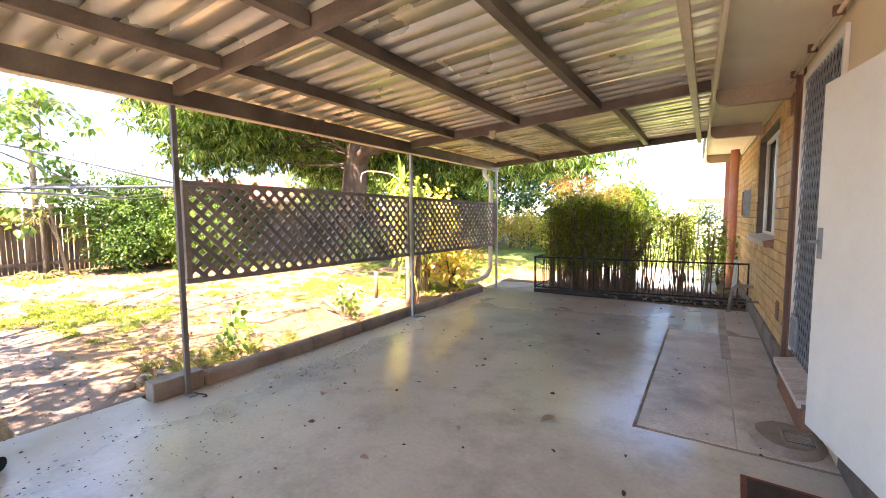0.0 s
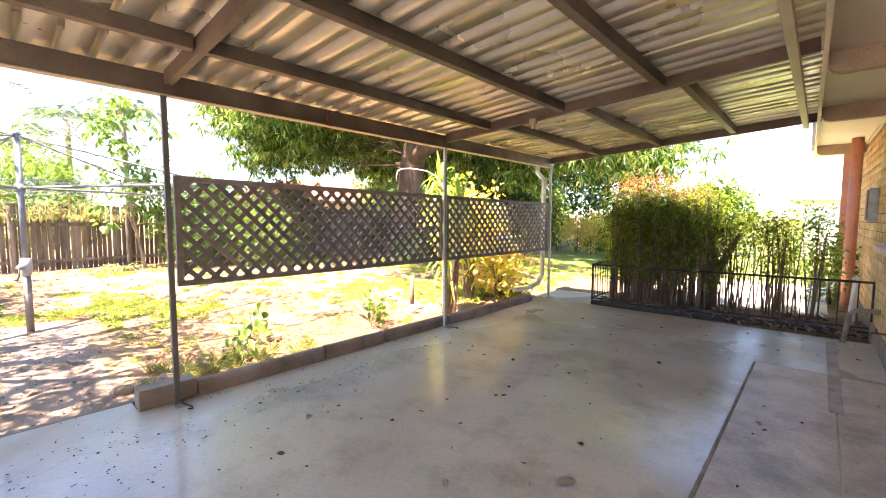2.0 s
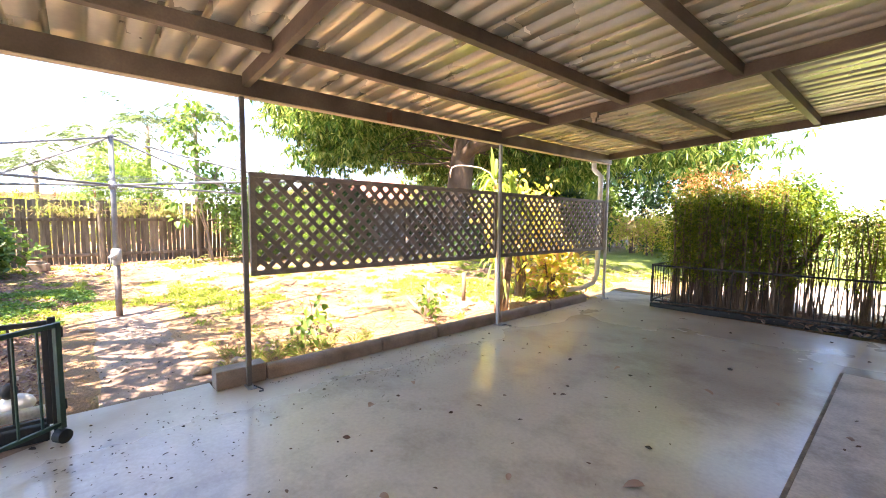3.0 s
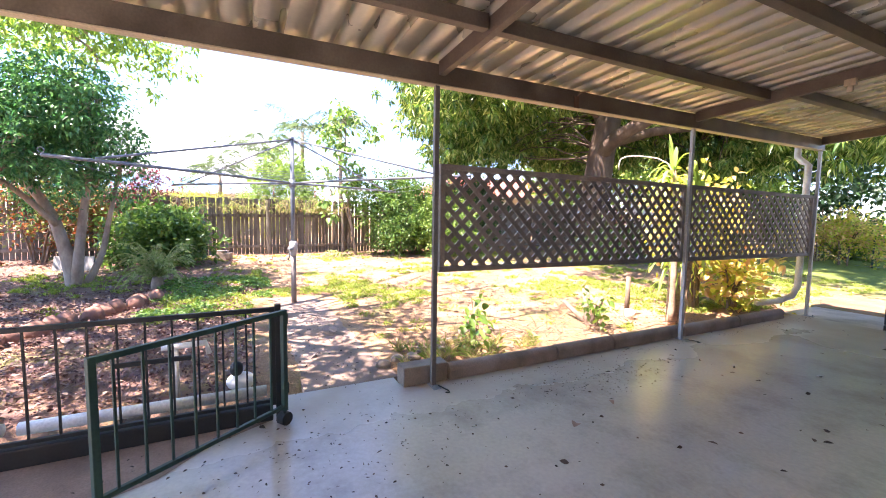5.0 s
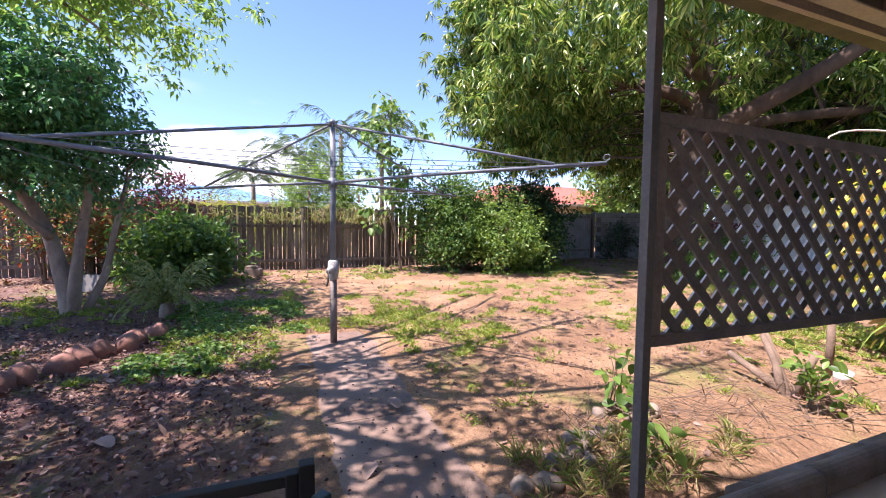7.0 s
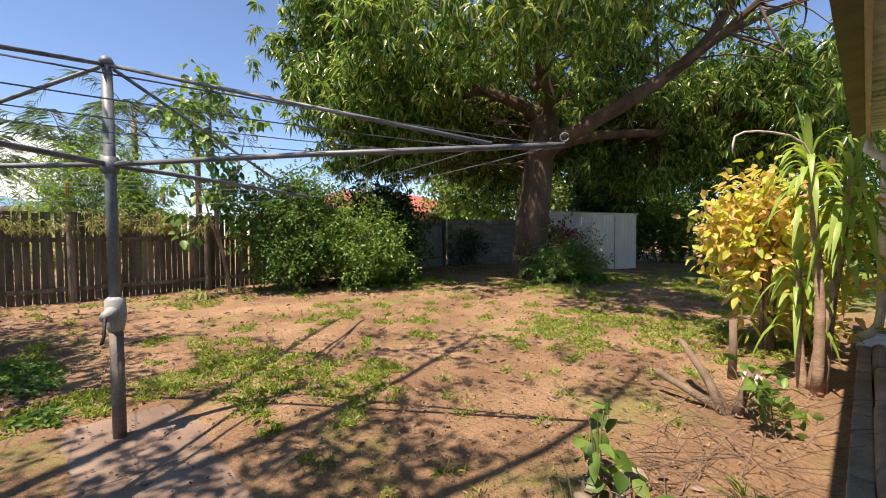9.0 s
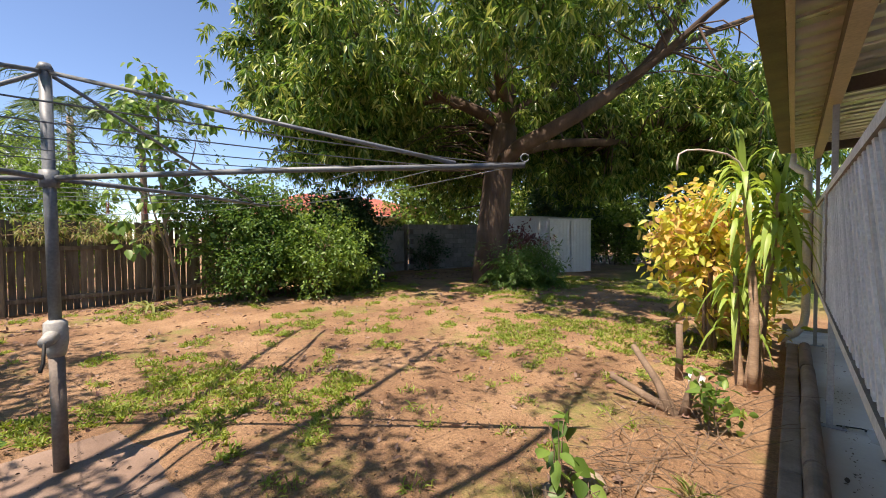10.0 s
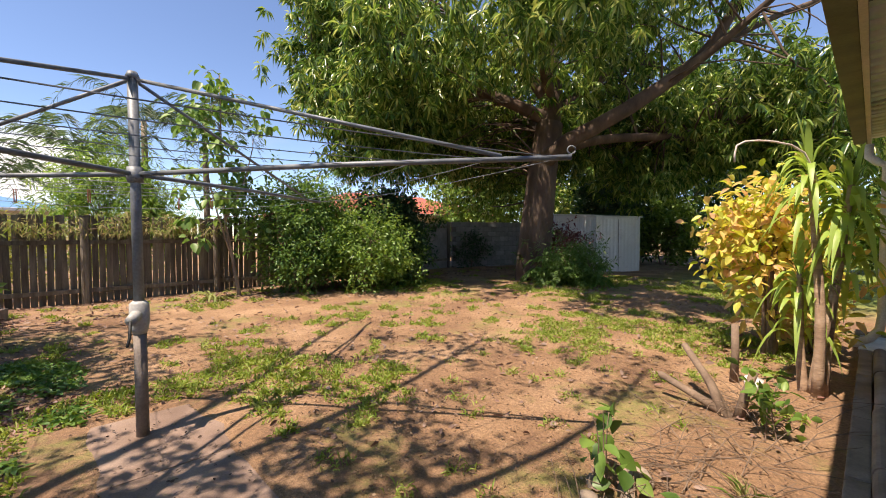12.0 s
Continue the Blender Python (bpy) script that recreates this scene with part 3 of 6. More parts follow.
# pale tan puts the light on the beam's underside into its colour
cpart("beam_flange", abox(-3.853, -3.772, -2.6, 8.12, 2.488, 2.497, 0.002), M_PURLIN, "lower flange of the beam, coloured pale as a lit underside")
cpart("front_beam", abox(-3.845, -3.78, -2.6, 8.12, 2.5, 2.655, 0.006), M_BEAM, "long brown front beam")
for y in (-2.5, 1.78, 5.05, 8.02):
    bm = bmesh.new()
    beam_between(bm, (-3.775, y, roof_z(-3.775) - 0.085), (-0.02, y, roof_z(-0.02) - 0.075), 0.055, 0.11, 0.005)
    cpart("rafter", bm, M_BEAM)
for x in (-3.05, -2.08, -1.1):
    ys = (-2.5, 1.78, 5.05, 8.02)
    for a, b in zip(ys, ys[1:]):
        # the last bay's purlins lap beside the others
        xc = x + (0.16 if b > 8 else 0.0)
        cpart("purlin", abox(xc - 0.035, xc + 0.035, a + 0.04, b - 0.04, roof_z(xc) - 0.115, roof_z(xc) - 0.02, 0.004), M_BEAM)
cpart("edge_purlin", abox(-0.19, -0.13, -2.6, 8.0, 2.70, 2.765, 0.004), M_PURLIN, "tan painted batten under the roof")


def roof_sheets():
    """Ribbed sheets, 2 mm thick, four ribs wide: the ribs run from the house down to the front beam."""
    prof = []
    for q in range(4):
        prof += [(q * 0.19, 0.0), (q * 0.19 + 0.143, 0.0), (q * 0.19 + 0.148, 0.06), (q * 0.19 + 0.185, 0.06)]
    prof.append((0.762, 0.0))
    k = len(prof)
    for x0, x1, lift in ((-4.1, -1.9, 0.0), (-2.0, 0.05, 0.003)):
        v, f = [], []
        for t in (0.0, 0.002):
            b = len(v)
            v += [(x, yy, SLOPE * (x - x0) + h + t) for x in (x0, x1) for yy, h in prof]
            f += [(b + j, b + k + j, b + k + j + 1, b + j + 1) for j in range(k - 1)]
        me = raw_mesh("roof_sheet", v, f, M_SHEET)
        for n in range(14):
            piece("roof_sheet", me, cover, Matrix.Translation((3.83, -2.44 + n * 0.76 - 5.05, roof_z(x0) - 0.018 + lift)))


roof_sheets()
bm = bmesh.new()
box(bm, -4.2, -4.085, -2.6, 8.3, 2.63, 2.634)
box(bm, -4.204, -4.2, -2.6, 8.3, 2.63, 2.72)
box(bm, -4.215, -4.2, -2.6, 8.3, 2.721, 2.728)
box(bm, -4.085, -4.081, -2.6, 8.3, 2.63, 2.66)
box(bm, -4.2, -4.085, 8.296, 8.3, 2.635, 2.72)
cpart("gutter", bm, M_GUTTER, "mossy olive steel gutter")
cpart("edge_batten", abox(-4.076, -4.04, -2.6, 8.2, 2.6, 2.664, 0.003), M_PURLIN, "cream painted batten behind the gutter")

for y in (-2.5, 1.75, 5.04, 8.04):
    p = cpart("post", box(bmesh.new(), -3.82, -3.78, y - 0.02, y + 0.02, 0.008, 2.486, 0.004), M_POSTDARK if y < 3 else M_POSTPAINT, "slender dark brown-grey steel post" if y < 3 else "slender grey painted steel post")
    bm = bmesh.new()
    box(bm, -3.85, -3.7, y - 0.035, y + 0.035, 0.0, 0.008, 0.003)
    plate = cpart("base_plate", bm, M_GALV)
    bm = bmesh.new()
    tube(bm, [(-3.72, y, 0.006), (-3.72, y, 0.03)], 0.009, 6)
    cpart("bolt", bm, M_GALV)
    if 0 < y < 6:
        cpart("hook", atube([(-3.76, y + 0.03, 0.01), (-3.62, y + 0.06, 0.014), (-3.59, y + 0.05, 0.014), (-3.6, y + 0.02, 0.014)], 0.006, 6), M_BLACK, "bent black tie rod", True)
bm = bmesh.new()
box(bm, -3.775, -3.765, 3.18, 3.24, 2.49, 2.6, 0.002)
tube(bm, [(-3.77, 3.22, 2.6), (-3.73, 3.24, 2.63), (-3.7, 3.3, 2.64)], 0.006, 6)
cpart("bracket", bm, M_BROWNPAINT, "rusty splice bracket")
cpart("lamp_holder", box(abox(-2.46, -2.38, 4.98, 5.02, 2.6, 2.66, 0.004), -2.44, -2.4, 4.985, 5.015, 2.55, 2.6, 0.004), M_PURLIN, "small cream fitting under the rafter")

# downpipe at the far post, elbowed along the kerb
bm = bmesh.new()
tube(bm, [(-4.06, 8.0, 2.57), (-4.06, 8.0, 2.42), (-3.98, 7.98, 2.34), (-3.9, 7.97, 2.28), (-3.9, 7.95, 0.45), (-3.92, 7.85, 0.3), (-4.0, 7.6, 0.22), (-4.12, 7.3, 0.2)], 0.045, 12)
cpart("downpipe", bm, M_PVC, "white plastic downpipe", True)


# ---- lattice screens ----
def lattice(y0, y1, zl, zr, hl, hr):
    w = y1 - y0
    ob = thing("lattice_screen", (-3.83, y0, 0), "brown timber diamond lattice screen hung between the posts", "lattice screen", "lattice screens along the patio")

    def bot(y):
        return zl + (zr - zl) * y / w

    def top(y):
        return hl + (hr - hl) * y / w

    def weathered(name, bm):
        """Brown paint; outward faces pale, for bleaching and for daylight put into the colour."""
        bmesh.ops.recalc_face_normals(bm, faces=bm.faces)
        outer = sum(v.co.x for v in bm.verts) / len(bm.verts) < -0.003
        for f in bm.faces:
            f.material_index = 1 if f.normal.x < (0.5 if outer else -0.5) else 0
        part(name, bm, M_LATTICE, ob).data.materials.append(M_BLEACHED_LIT)

    for a, b in ((bot, 0.0225), (top, -0.0225)):
        bm = bmesh.new()
        beam_between(bm, (0, 0, a(0) + b), (0, w, a(w) + b), 0.045, 0.045, 0.004)
        weathered("rail", bm)
    for y in (0.0225, w - 0.0225):
        weathered("stile", abox(-0.0245, 0.0245, y - 0.0225, y + 0.0225, bot(y) + 0.046, top(y) - 0.046, 0.003))
    pitch = 0.1384
    for sgn, x, phase in ((1, -0.006, 0.091), (-1, 0.006, 0.073)):
        k0 = -9 if sgn > 0 else 0
        for k in range(k0, int(w / pitch) + 10):
            s = k * pitch + phase
            # clip the diagonal to the frame
            ts = np.linspace(-0.1, 1.2, 261)
            ysd = s + sgn * ts
            z = bot(0) + ts
            ok = (ysd > 0.02) & (ysd < w - 0.02) & (z > bot(ysd) + 0.02) & (z < top(ysd) - 0.02)
            if ok.sum() < 6:
                continue
            lo, hi = ts[ok][0], ts[ok][-1]
            bm = bmesh.new()
            beam_between(bm, (x, s + sgn * lo, bot(0) + lo), (x, s + sgn * hi, bot(0) + hi), 0.01, 0.042)
            weathered("slat", bm)


lattice(1.80, 5.0, 0.97, 0.945, 1.875, 1.85)
lattice(5.08, 8.0, 0.945, 0.92, 1.85, 1.825)

# ---- kerb ----
kerb = thing("kerb", (-3.95, 1.5, 0), "low concrete kerb blocks edging the patio slab", "kerb", kind="structure")
y = 0.0
for k, L in enumerate((0.42, 1.25, 0.82, 1.2, 1.2, 1.15)):
    if k == 0:
        bm = box(bmesh.new(), -0.06, 0.10, 0.0, L - 0.006, 0.0, 0.165, 0.012)
    else:
        # a round-backed block
        arc = [(-0.015, 0.0)] + [(0.0425 - 0.0575 * math.cos(q), 0.08 + 0.06 * math.sin(q)) for q in np.linspace(0.1, math.pi - 0.1, 9)] + [(0.1, 0.0)]
        bm = bmesh.new()
        a_, b_ = [[bm.verts.new((px, yy, pz)) for px, pz in arc] for yy in (y + 0.007, y + L - 0.007)]
        for i in range(len(arc)):
            bm.faces.new((a_[i], a_[(i + 1) % len(arc)], b_[(i + 1) % len(arc)], b_[i]))
        bm.faces.new(a_)
        bm.faces.new(b_)
        bmesh.ops.bevel(bm, geom=[e for e in bm.edges if (e.verts[0] in a_) == (e.verts[1] in a_)], offset=0.008, segments=2, affect="EDGES")
    bmesh.ops.translate(bm, vec=(rng.uniform(-0.008, 0.008), 0, rng.uniform(-0.005, 0.0)), verts=bm.verts)
    part("kerb_block", bm, M_KERB, kerb)
    y += L

edging = thing("edging_strip", (-4.08, 2.7, 0), "flat old concrete edging outside the rounded kerb", "kerb", kind="structure")
y = 0.0
for L in (1.3, 1.15, 1.4, 1.3):
    part("edging_slab", abox(-0.005, 0.108, y + 0.006, y + L - 0.006, -0.1, 0.035 + rng.uniform(-0.008, 0.008), 0.012), M_KERB, edging)
    y += L

# ---- house ----
HX = 0.76
house = thing("house", (HX, 0, 0), "single-storey tan brick house with cream eaves", "house", kind="structure", turn=1.03)


def hpart(name, bm, material, label="", smooth=False, parent=None):
    return part(name, bm, material, parent or house, label, smooth)


WIN = (6.15, 7.95, 1.24, 2.62)
DOOR = (3.62, 4.87, 0.3, 2.74)
BACK = (2.42, 3.3, 0.24, 2.36)
# the wall's core, with openings through it
cuts = sorted([DOOR, BACK, WIN])
y = -9.0
for a, b, z0, z1 in cuts:
    hpart("wall", abox(0.012, 0.24, y, a, -0.1, 2.84, 0), M_MORTAR if a > 5 else M_CREAM)
    hpart("wall", abox(0.012, 0.24, a, b, -0.1, z0, 0), M_MORTAR)
    hpart("wall", abox(0.012, 0.24, a, b, z1, 2.84, 0), M_CREAM if a < 5 else M_MORTAR)
    y = b
hpart("wall", abox(0.012, 0.24, y, 12.5, -0.1, 2.84, 0), M_MORTAR)
hpart("wall", abox(0.24, 7.0, 12.3, 12.5, -0.1, 2.84, 0), M_CREAM)
# room surfaces coloured near black for the shade indoors
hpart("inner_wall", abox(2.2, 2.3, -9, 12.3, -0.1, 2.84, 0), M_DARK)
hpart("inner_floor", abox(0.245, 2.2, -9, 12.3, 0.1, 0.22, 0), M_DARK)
hpart("soffit", abox(-0.64, 0.6, -9, 12.8, 2.845, 2.86, 0), M_CREAM, "cream painted eave lining")
hpart("fascia", abox(-0.675, -0.645, -9, 12.8, 2.72, 2.98, 0.004), M_CREAM, "cream fascia board")
bm = bmesh.new()
v = [bm.verts.new(c) for c in ((-0.72, -9.3, 3.0), (-0.72, 13.0, 3.0), (4.0, 13.0, 4.35), (4.0, -9.3, 4.35), (8.5, 13.0, 3.0), (8.5, -9.3, 3.0))]
bm.faces.new((v[0], v[1], v[2], v[3]))
bm.faces.new((v[3], v[2], v[4], v[5]))
r = bmesh.ops.extrude_face_region(bm, geom=bm.faces[:])
bmesh.ops.translate(bm, vec=(0, 0, 0.05), verts=[g for g in r["geom"] if isinstance(g, bmesh.types.BMVert)])
hpart("roof", bm, M_BLOCK)
for y in (5.3, 7.45, 10.9):
    bm = bmesh.new()
    ends = [[bm.verts.new((px, yy, pz)) for px, pz in ((0.0, 2.67), (-0.56, 2.67), (-0.61, 2.69), (-0.635, 2.73), (-0.64, 2.842), (0.0, 2.842))] for yy in (y, y + 0.09)]
    for i in range(6):
        bm.faces.new((ends[0][i], ends[0][(i + 1) % 6], ends[1][(i + 1) % 6], ends[1][i]))
    bm.faces.new(ends[0])
    bm.faces.new(ends[1])
    hpart("eave_bracket", bm, M_BRACKET, "brown painted beam end under the eave")
hpart("cornice", abox(-0.025, 0.01, 4.98, 12.4, 2.8, 2.842, 0.004), M_CREAM)
bm = bmesh.new()
tube(bm, [(-0.05, 3.4, 2.8), (-0.05, 5.45, 2.8)], 0.014, 8)
pipe = hpart("conduit", bm, M_PURLIN, "thin painted conduit under the eave", True)
for y in (3.6, 4.3, 5.0):
    hpart("clip", abox(-0.08, -0.02, y, y + 0.02, 2.78, 2.842, 0.002), M_BROWNPAINT, parent=pipe)
# corner trims beside the door
hpart("door_trim", abox(-0.035, 0.0, 4.99, 5.04, 0.05, 2.8, 0.006), M_BROWNPAINT, "dark red-brown painted strip")
hpart("footing", abox(-0.03, 0.01, 5.05, 12.45, -0.05, 0.2, 0.012), M_KERB, "rendered footing")

pier = mesh_of(abox(-0.004, 0.05, 0.004, 0.1, 0.005, 0.112, 0.003), "brick", M_BROWNBRICK)
for k in range(22):
    piece("brick", pier, house, Matrix.Translation((0, 4.882, 0.2 + k * 0.117)))

# security door with a diamond grille
door = thing("door_1", (HX, 0, 0), "closed security screen door with grey diamond grille in a white frame", "door", kind="structure", turn=1.03)
a, b, z0, z1 = DOOR
part("door_frame", box(box(box(bmesh.new(), -0.01, 0.03, a + 0.02, a + 0.06, z0, z1, 0.004), -0.01, 0.03, b - 0.06, b - 0.02, z0, z1, 0.004), -0.01, 0.03, a + 0.061, b - 0.061, z1 - 0.06, z1, 0.004), M_WHITE, door)
bm = bmesh.new()
for sgn in (1, -1):
    for k in range(-28, 22):
        s = a + k * 0.085
        ts = np.linspace(0, 2.43, 244)
        yy = s + ts * 0.5 if sgn > 0 else a + b - s - ts * 0.5
        ok = (yy > a + 0.05) & (yy < b - 0.05)
        if ok.sum() < 5:
            continue
        i0, i1 = np.where(ok)[0][[0, -1]]
        beam_between(bm, (0.008 + 0.004 * sgn, yy[i0], z0 + ts[i0]), (0.008 + 0.004 * sgn, yy[i1], z0 + ts[i1]), 0.006, 0.009)
part("grille", bm, M_GALV, door, "grey diamond grille")
part("pet_flap", box(abox(-0.02, 0.0, b - 0.36, b - 0.12, z0 + 0.06, z0 + 0.36, 0.006), -0.028, -0.02, b - 0.33, b - 0.15, z0 + 0.1, z0 + 0.32, 0.003), M_GALV, door, "grey framed pet flap")
# solid dark sheet standing for the unlit room behind the grille
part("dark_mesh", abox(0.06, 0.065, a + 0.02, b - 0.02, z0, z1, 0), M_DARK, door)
lock = part("lock", box(abox(-0.015, 0.035, a + 0.03, a + 0.08, 1.34, 1.46, 0.005), -0.05, -0.015, a + 0.04, a + 0.06, 1.39, 1.41, 0.004), M_GALV, door, "steel lock and lever")

sill = thing("door_sill", (HX - 0.2, 3.6, 0), "sloping pale brick doorstep below the screen door", "doorstep", kind="structure", turn=1.03)
part("riser", abox(0.03, 0.19, 0.02, 1.02, 0.0, 0.2, 0.004), M_BROWNBRICK, sill)
for k in range(9):
    bm = box(bmesh.new(), -0.01, 0.23, k * 0.115 + 0.007, k * 0.115 + 0.108, -0.06, 0.0, 0.007, Matrix.Translation((0, 0, 0.27)) @ Matrix.Rotation(radians(-9), 4, "Y"))
    part("brick", bm, M_PALEBRICK, sill)
part("mortar_bed", abox(0.02, 0.19, 0.0, 1.035, 0.2, 0.245, 0), M_MORTAR, sill)

# white timber door standing open against the wall
leaf = thing("open_door", (0.735, 2.44, 0), "white painted timber door standing ajar outward", "door", turn=12.3)
part("door_leaf", abox(-0.02, 0.02, 0, 0.82, 0.26, 2.28, 0.004), M_WHITE, leaf)
bm = bmesh.new()
box(bm, -0.026, -0.02, 0.74, 0.79, 1.28, 1.46, 0.002)
tube(bm, [(-0.026, 0.765, 1.38), (-0.07, 0.765, 1.38)], 0.01, 8)
tube(bm, [(-0.07, 0.775, 1.38), (-0.07, 0.67, 1.38)], 0.009, 8)
part("lock", bm, M_GALV, leaf, "chrome lock and lever")
for z in (0.45, 1.3, 2.1):
    part("hinge", atube([(-0.026, -0.005, z), (-0.026, -0.005, z + 0.09)], 0.008, 8), M_GALV, leaf)
frame_2 = thing("door_frame", (HX, 0, 0), "white painted door frame of the back doorway", "door frame", kind="structure", turn=1.03)
a, b, z0, z1 = BACK
for y0, y1 in ((a, a + 0.05), (b - 0.05, b)):
    part("jamb", abox(0.005, 0.14, y0, y1, z0, z1, 0.004), M_WHITE, frame_2)
part("head", abox(0.005, 0.14, a + 0.051, b - 0.051, z1 - 0.05, z1, 0.004), M_WHITE, frame_2)

# window
win = thing("window_1", (HX, 0, 0), "louvred side window in a cream frame above a brick sill", "window", kind="structure", turn=1.03)
a, b, z0, z1 = WIN
for y0, y1 in ((a, a + 0.05), (a + 0.88, a + 0.92), (b - 0.05, b)):
    part("window_frame", abox(0.09, 0.14, y0, y1, z0, z1, 0.004), M_WHITE, win)
for za, zb in ((z0, z0 + 0.05), (z1 - 0.05, z1)):
    part("window_frame", abox(0.088, 0.142, a + 0.052, b - 0.052, za, zb, 0.004), M_WHITE, win)
for y0, y1 in ((a + 0.052, a + 0.878), (a + 0.922, b - 0.052)):
    part("pane", abox(0.11, 0.115, y0, y1, z0 + 0.052, z1 - 0.052, 0), M_GLASS, win).visible_shadow = False
me = mesh_of(box(bmesh.new(), -0.012, 0.012, a + 0.06, b - 0.06, -0.001, 0.001, 0.0, Matrix.Rotation(radians(55), 4, "Y")), "blind_slat", M_BLIND)
for k in range(52):
    piece("blind_slat", me, win, Matrix.Translation((0.17, 0, z0 + 0.07 + k * 0.024)))
for k in range(16):
    y0 = a - 0.06 + k * 0.12
    part("sill_brick", box(bmesh.new(), -0.09, 0.1, y0 + 0.004, y0 + 0.116, -0.045, 0.03, 0.005, Matrix.Translation((0, 0, z0 - 0.03)) @ Matrix.Rotation(radians(-12), 4, "Y")), M_BROWNBRICK if k == 0 else M_PALEBRICK, win)

# meter box, vents, taps and pipes on the brick wall
mb = thing("meter_box", (0, 0, 0), "grey steel meter box on the brick wall", "meter box")
part("body", abox(0.5, 0.6, 8.75, 9.05, 1.5, 1.95, 0.01), M_GALV, mb)
part("door", abox(0.488, 0.499, 8.77, 9.03, 1.52, 1.93, 0.004), M_BROWNBRICK, mb)
for yv, zv in ((5.45, 0.42), (5.2, 2.5)):
    vent = thing("wall_vent", (HX - 0.018 * yv - 0.004, yv, zv), "small brown air vent set in the brick wall", "vent", "wall vents", turn=1.03)
    part("frame", abox(-0.012, 0.0, 0, 0.16, 0, 0.2, 0.003), M_BROWNBRICK, vent)
    for k in range(4):
        part("slat", abox(-0.018, -0.012, 0.015, 0.145, 0.025 + k * 0.042, 0.05 + k * 0.042, 0.002), M_BROWNPAINT, vent)
tap = thing("garden_tap", (0.57, 7.1, 0.32), "brass garden tap low on the brick wall", "tap")
part("body", tube(atube([(0.08, 0, 0), (-0.06, 0, 0), (-0.09, 0, -0.05)], 0.012, 8), [(-0.03, 0, 0), (-0.03, 0, 0.04)], 0.01, 8), M_TWIG, tap, smooth=True)
part("handle", atube([(-0.03, -0.035, 0.045), (-0.03, 0.035, 0.045)], 0.008, 8), M_GREEN, tap)
ledge = thing("waste_outlet", (0.46, 7.75, 0.38), "grey waste pipe outlet jutting from the brick wall", "waste pipe")
part("pipe", atube([(0.2, 0, 0.07), (-0.05, 0.0, 0.06), (-0.1, 0.04, 0.0), (-0.14, 0.12, -0.38)], 0.028, 10), M_ROCK, ledge, smooth=True)
riser = thing("standpipe", (0.42, 8.95, 0), "short pale upright pipe stub beside the house corner", "pipe")
part("pipe", atube([(0, 0, -0.02), (0.02, 0.02, 0.35), (0.04, 0.05, 0.66)], [0.045, 0.04, 0.038], 10), M_PVC, riser, smooth=True)
part("cap", atube([(0.04, 0.05, 0.65), (0.042, 0.052, 0.72)], 0.047, 10), M_PVC, riser, smooth=True)
pillar = thing("porch_post", (0.42, 10.3, 0), "round salmon-painted porch post under the eave", "post")
part("shaft", atube([(0, 0, 0.02), (0, 0, 2.84)], 0.075, 16), M_PINK, pillar, smooth=True)
part("base", abox(-0.12, 0.12, -0.12, 0.12, -0.05, 0.03, 0.01), M_KERB, pillar)
pillar2 = thing("porch_post", (0.36, 11.4, 0), "square brown porch post at the house corner", "post")
part("shaft", abox(-0.07, 0.07, -0.07, 0.07, -0.05, 2.84, 0.006), M_PINK, pillar2)

# gully with a grate, and a door mat
gully = thing("drain_gully", (0.5, 3.5, 0), "raised concrete drain gully with an iron grate", "drain")
bm = bmesh.new()
bmesh.ops.create_cone(bm, cap_ends=True, segments=28, radius1=0.25, radius2=0.2, depth=0.05)
for v in bm.verts:
    v.co.x *= 0.85 + 0.05 * math.sin(3 * math.atan2(v.co.y, v.co.x))
bmesh.ops.translate(bm, vec=(0, 0, 0.028), verts=bm.verts)
part("collar", bm, M_KERB, gully, smooth=False)
# thin dark plate on the solid collar, painted shade of the drain hole
part("sump", abox(-0.02, 0.13, -0.1, 0.06, 0.05, 0.056, 0.0), M_DARK, gully)
for k in range(7):
    part("bar", abox(-0.015, 0.125, -0.095 + k * 0.024, -0.086 + k * 0.024, 0.056, 0.066, 0.002), M_KERB, gully)
part("rim", box(box(abox(-0.035, -0.02, -0.115, 0.075, 0.05, 0.068, 0.003), 0.13, 0.145, -0.115, 0.075, 0.05, 0.068, 0.003), -0.02, 0.13, 0.06, 0.075, 0.05, 0.067, 0.003), M_KERB, gully)
mat = thing("door_mat", (0.17, 2.05, 0), "dark coir door mat with a red-brown edge", "door mat", turn=-3)
part("coir_top", abox(0.03, 0.44, 0.03, 0.82, 0.002, 0.018, 0.004), M_MAT, mat)
part("border", box(box(box(abox(0, 0.029, 0, 0.85, 0.001, 0.014, 0.002), 0.441, 0.47, 0, 0.85, 0.001, 0.014, 0.002), 0.0295, 0.4405, 0, 0.029, 0.001, 0.014, 0.002), 0.0295, 0.4405, 0.821, 0.85, 0.001, 0.014, 0.002), M_MATEDGE, mat)


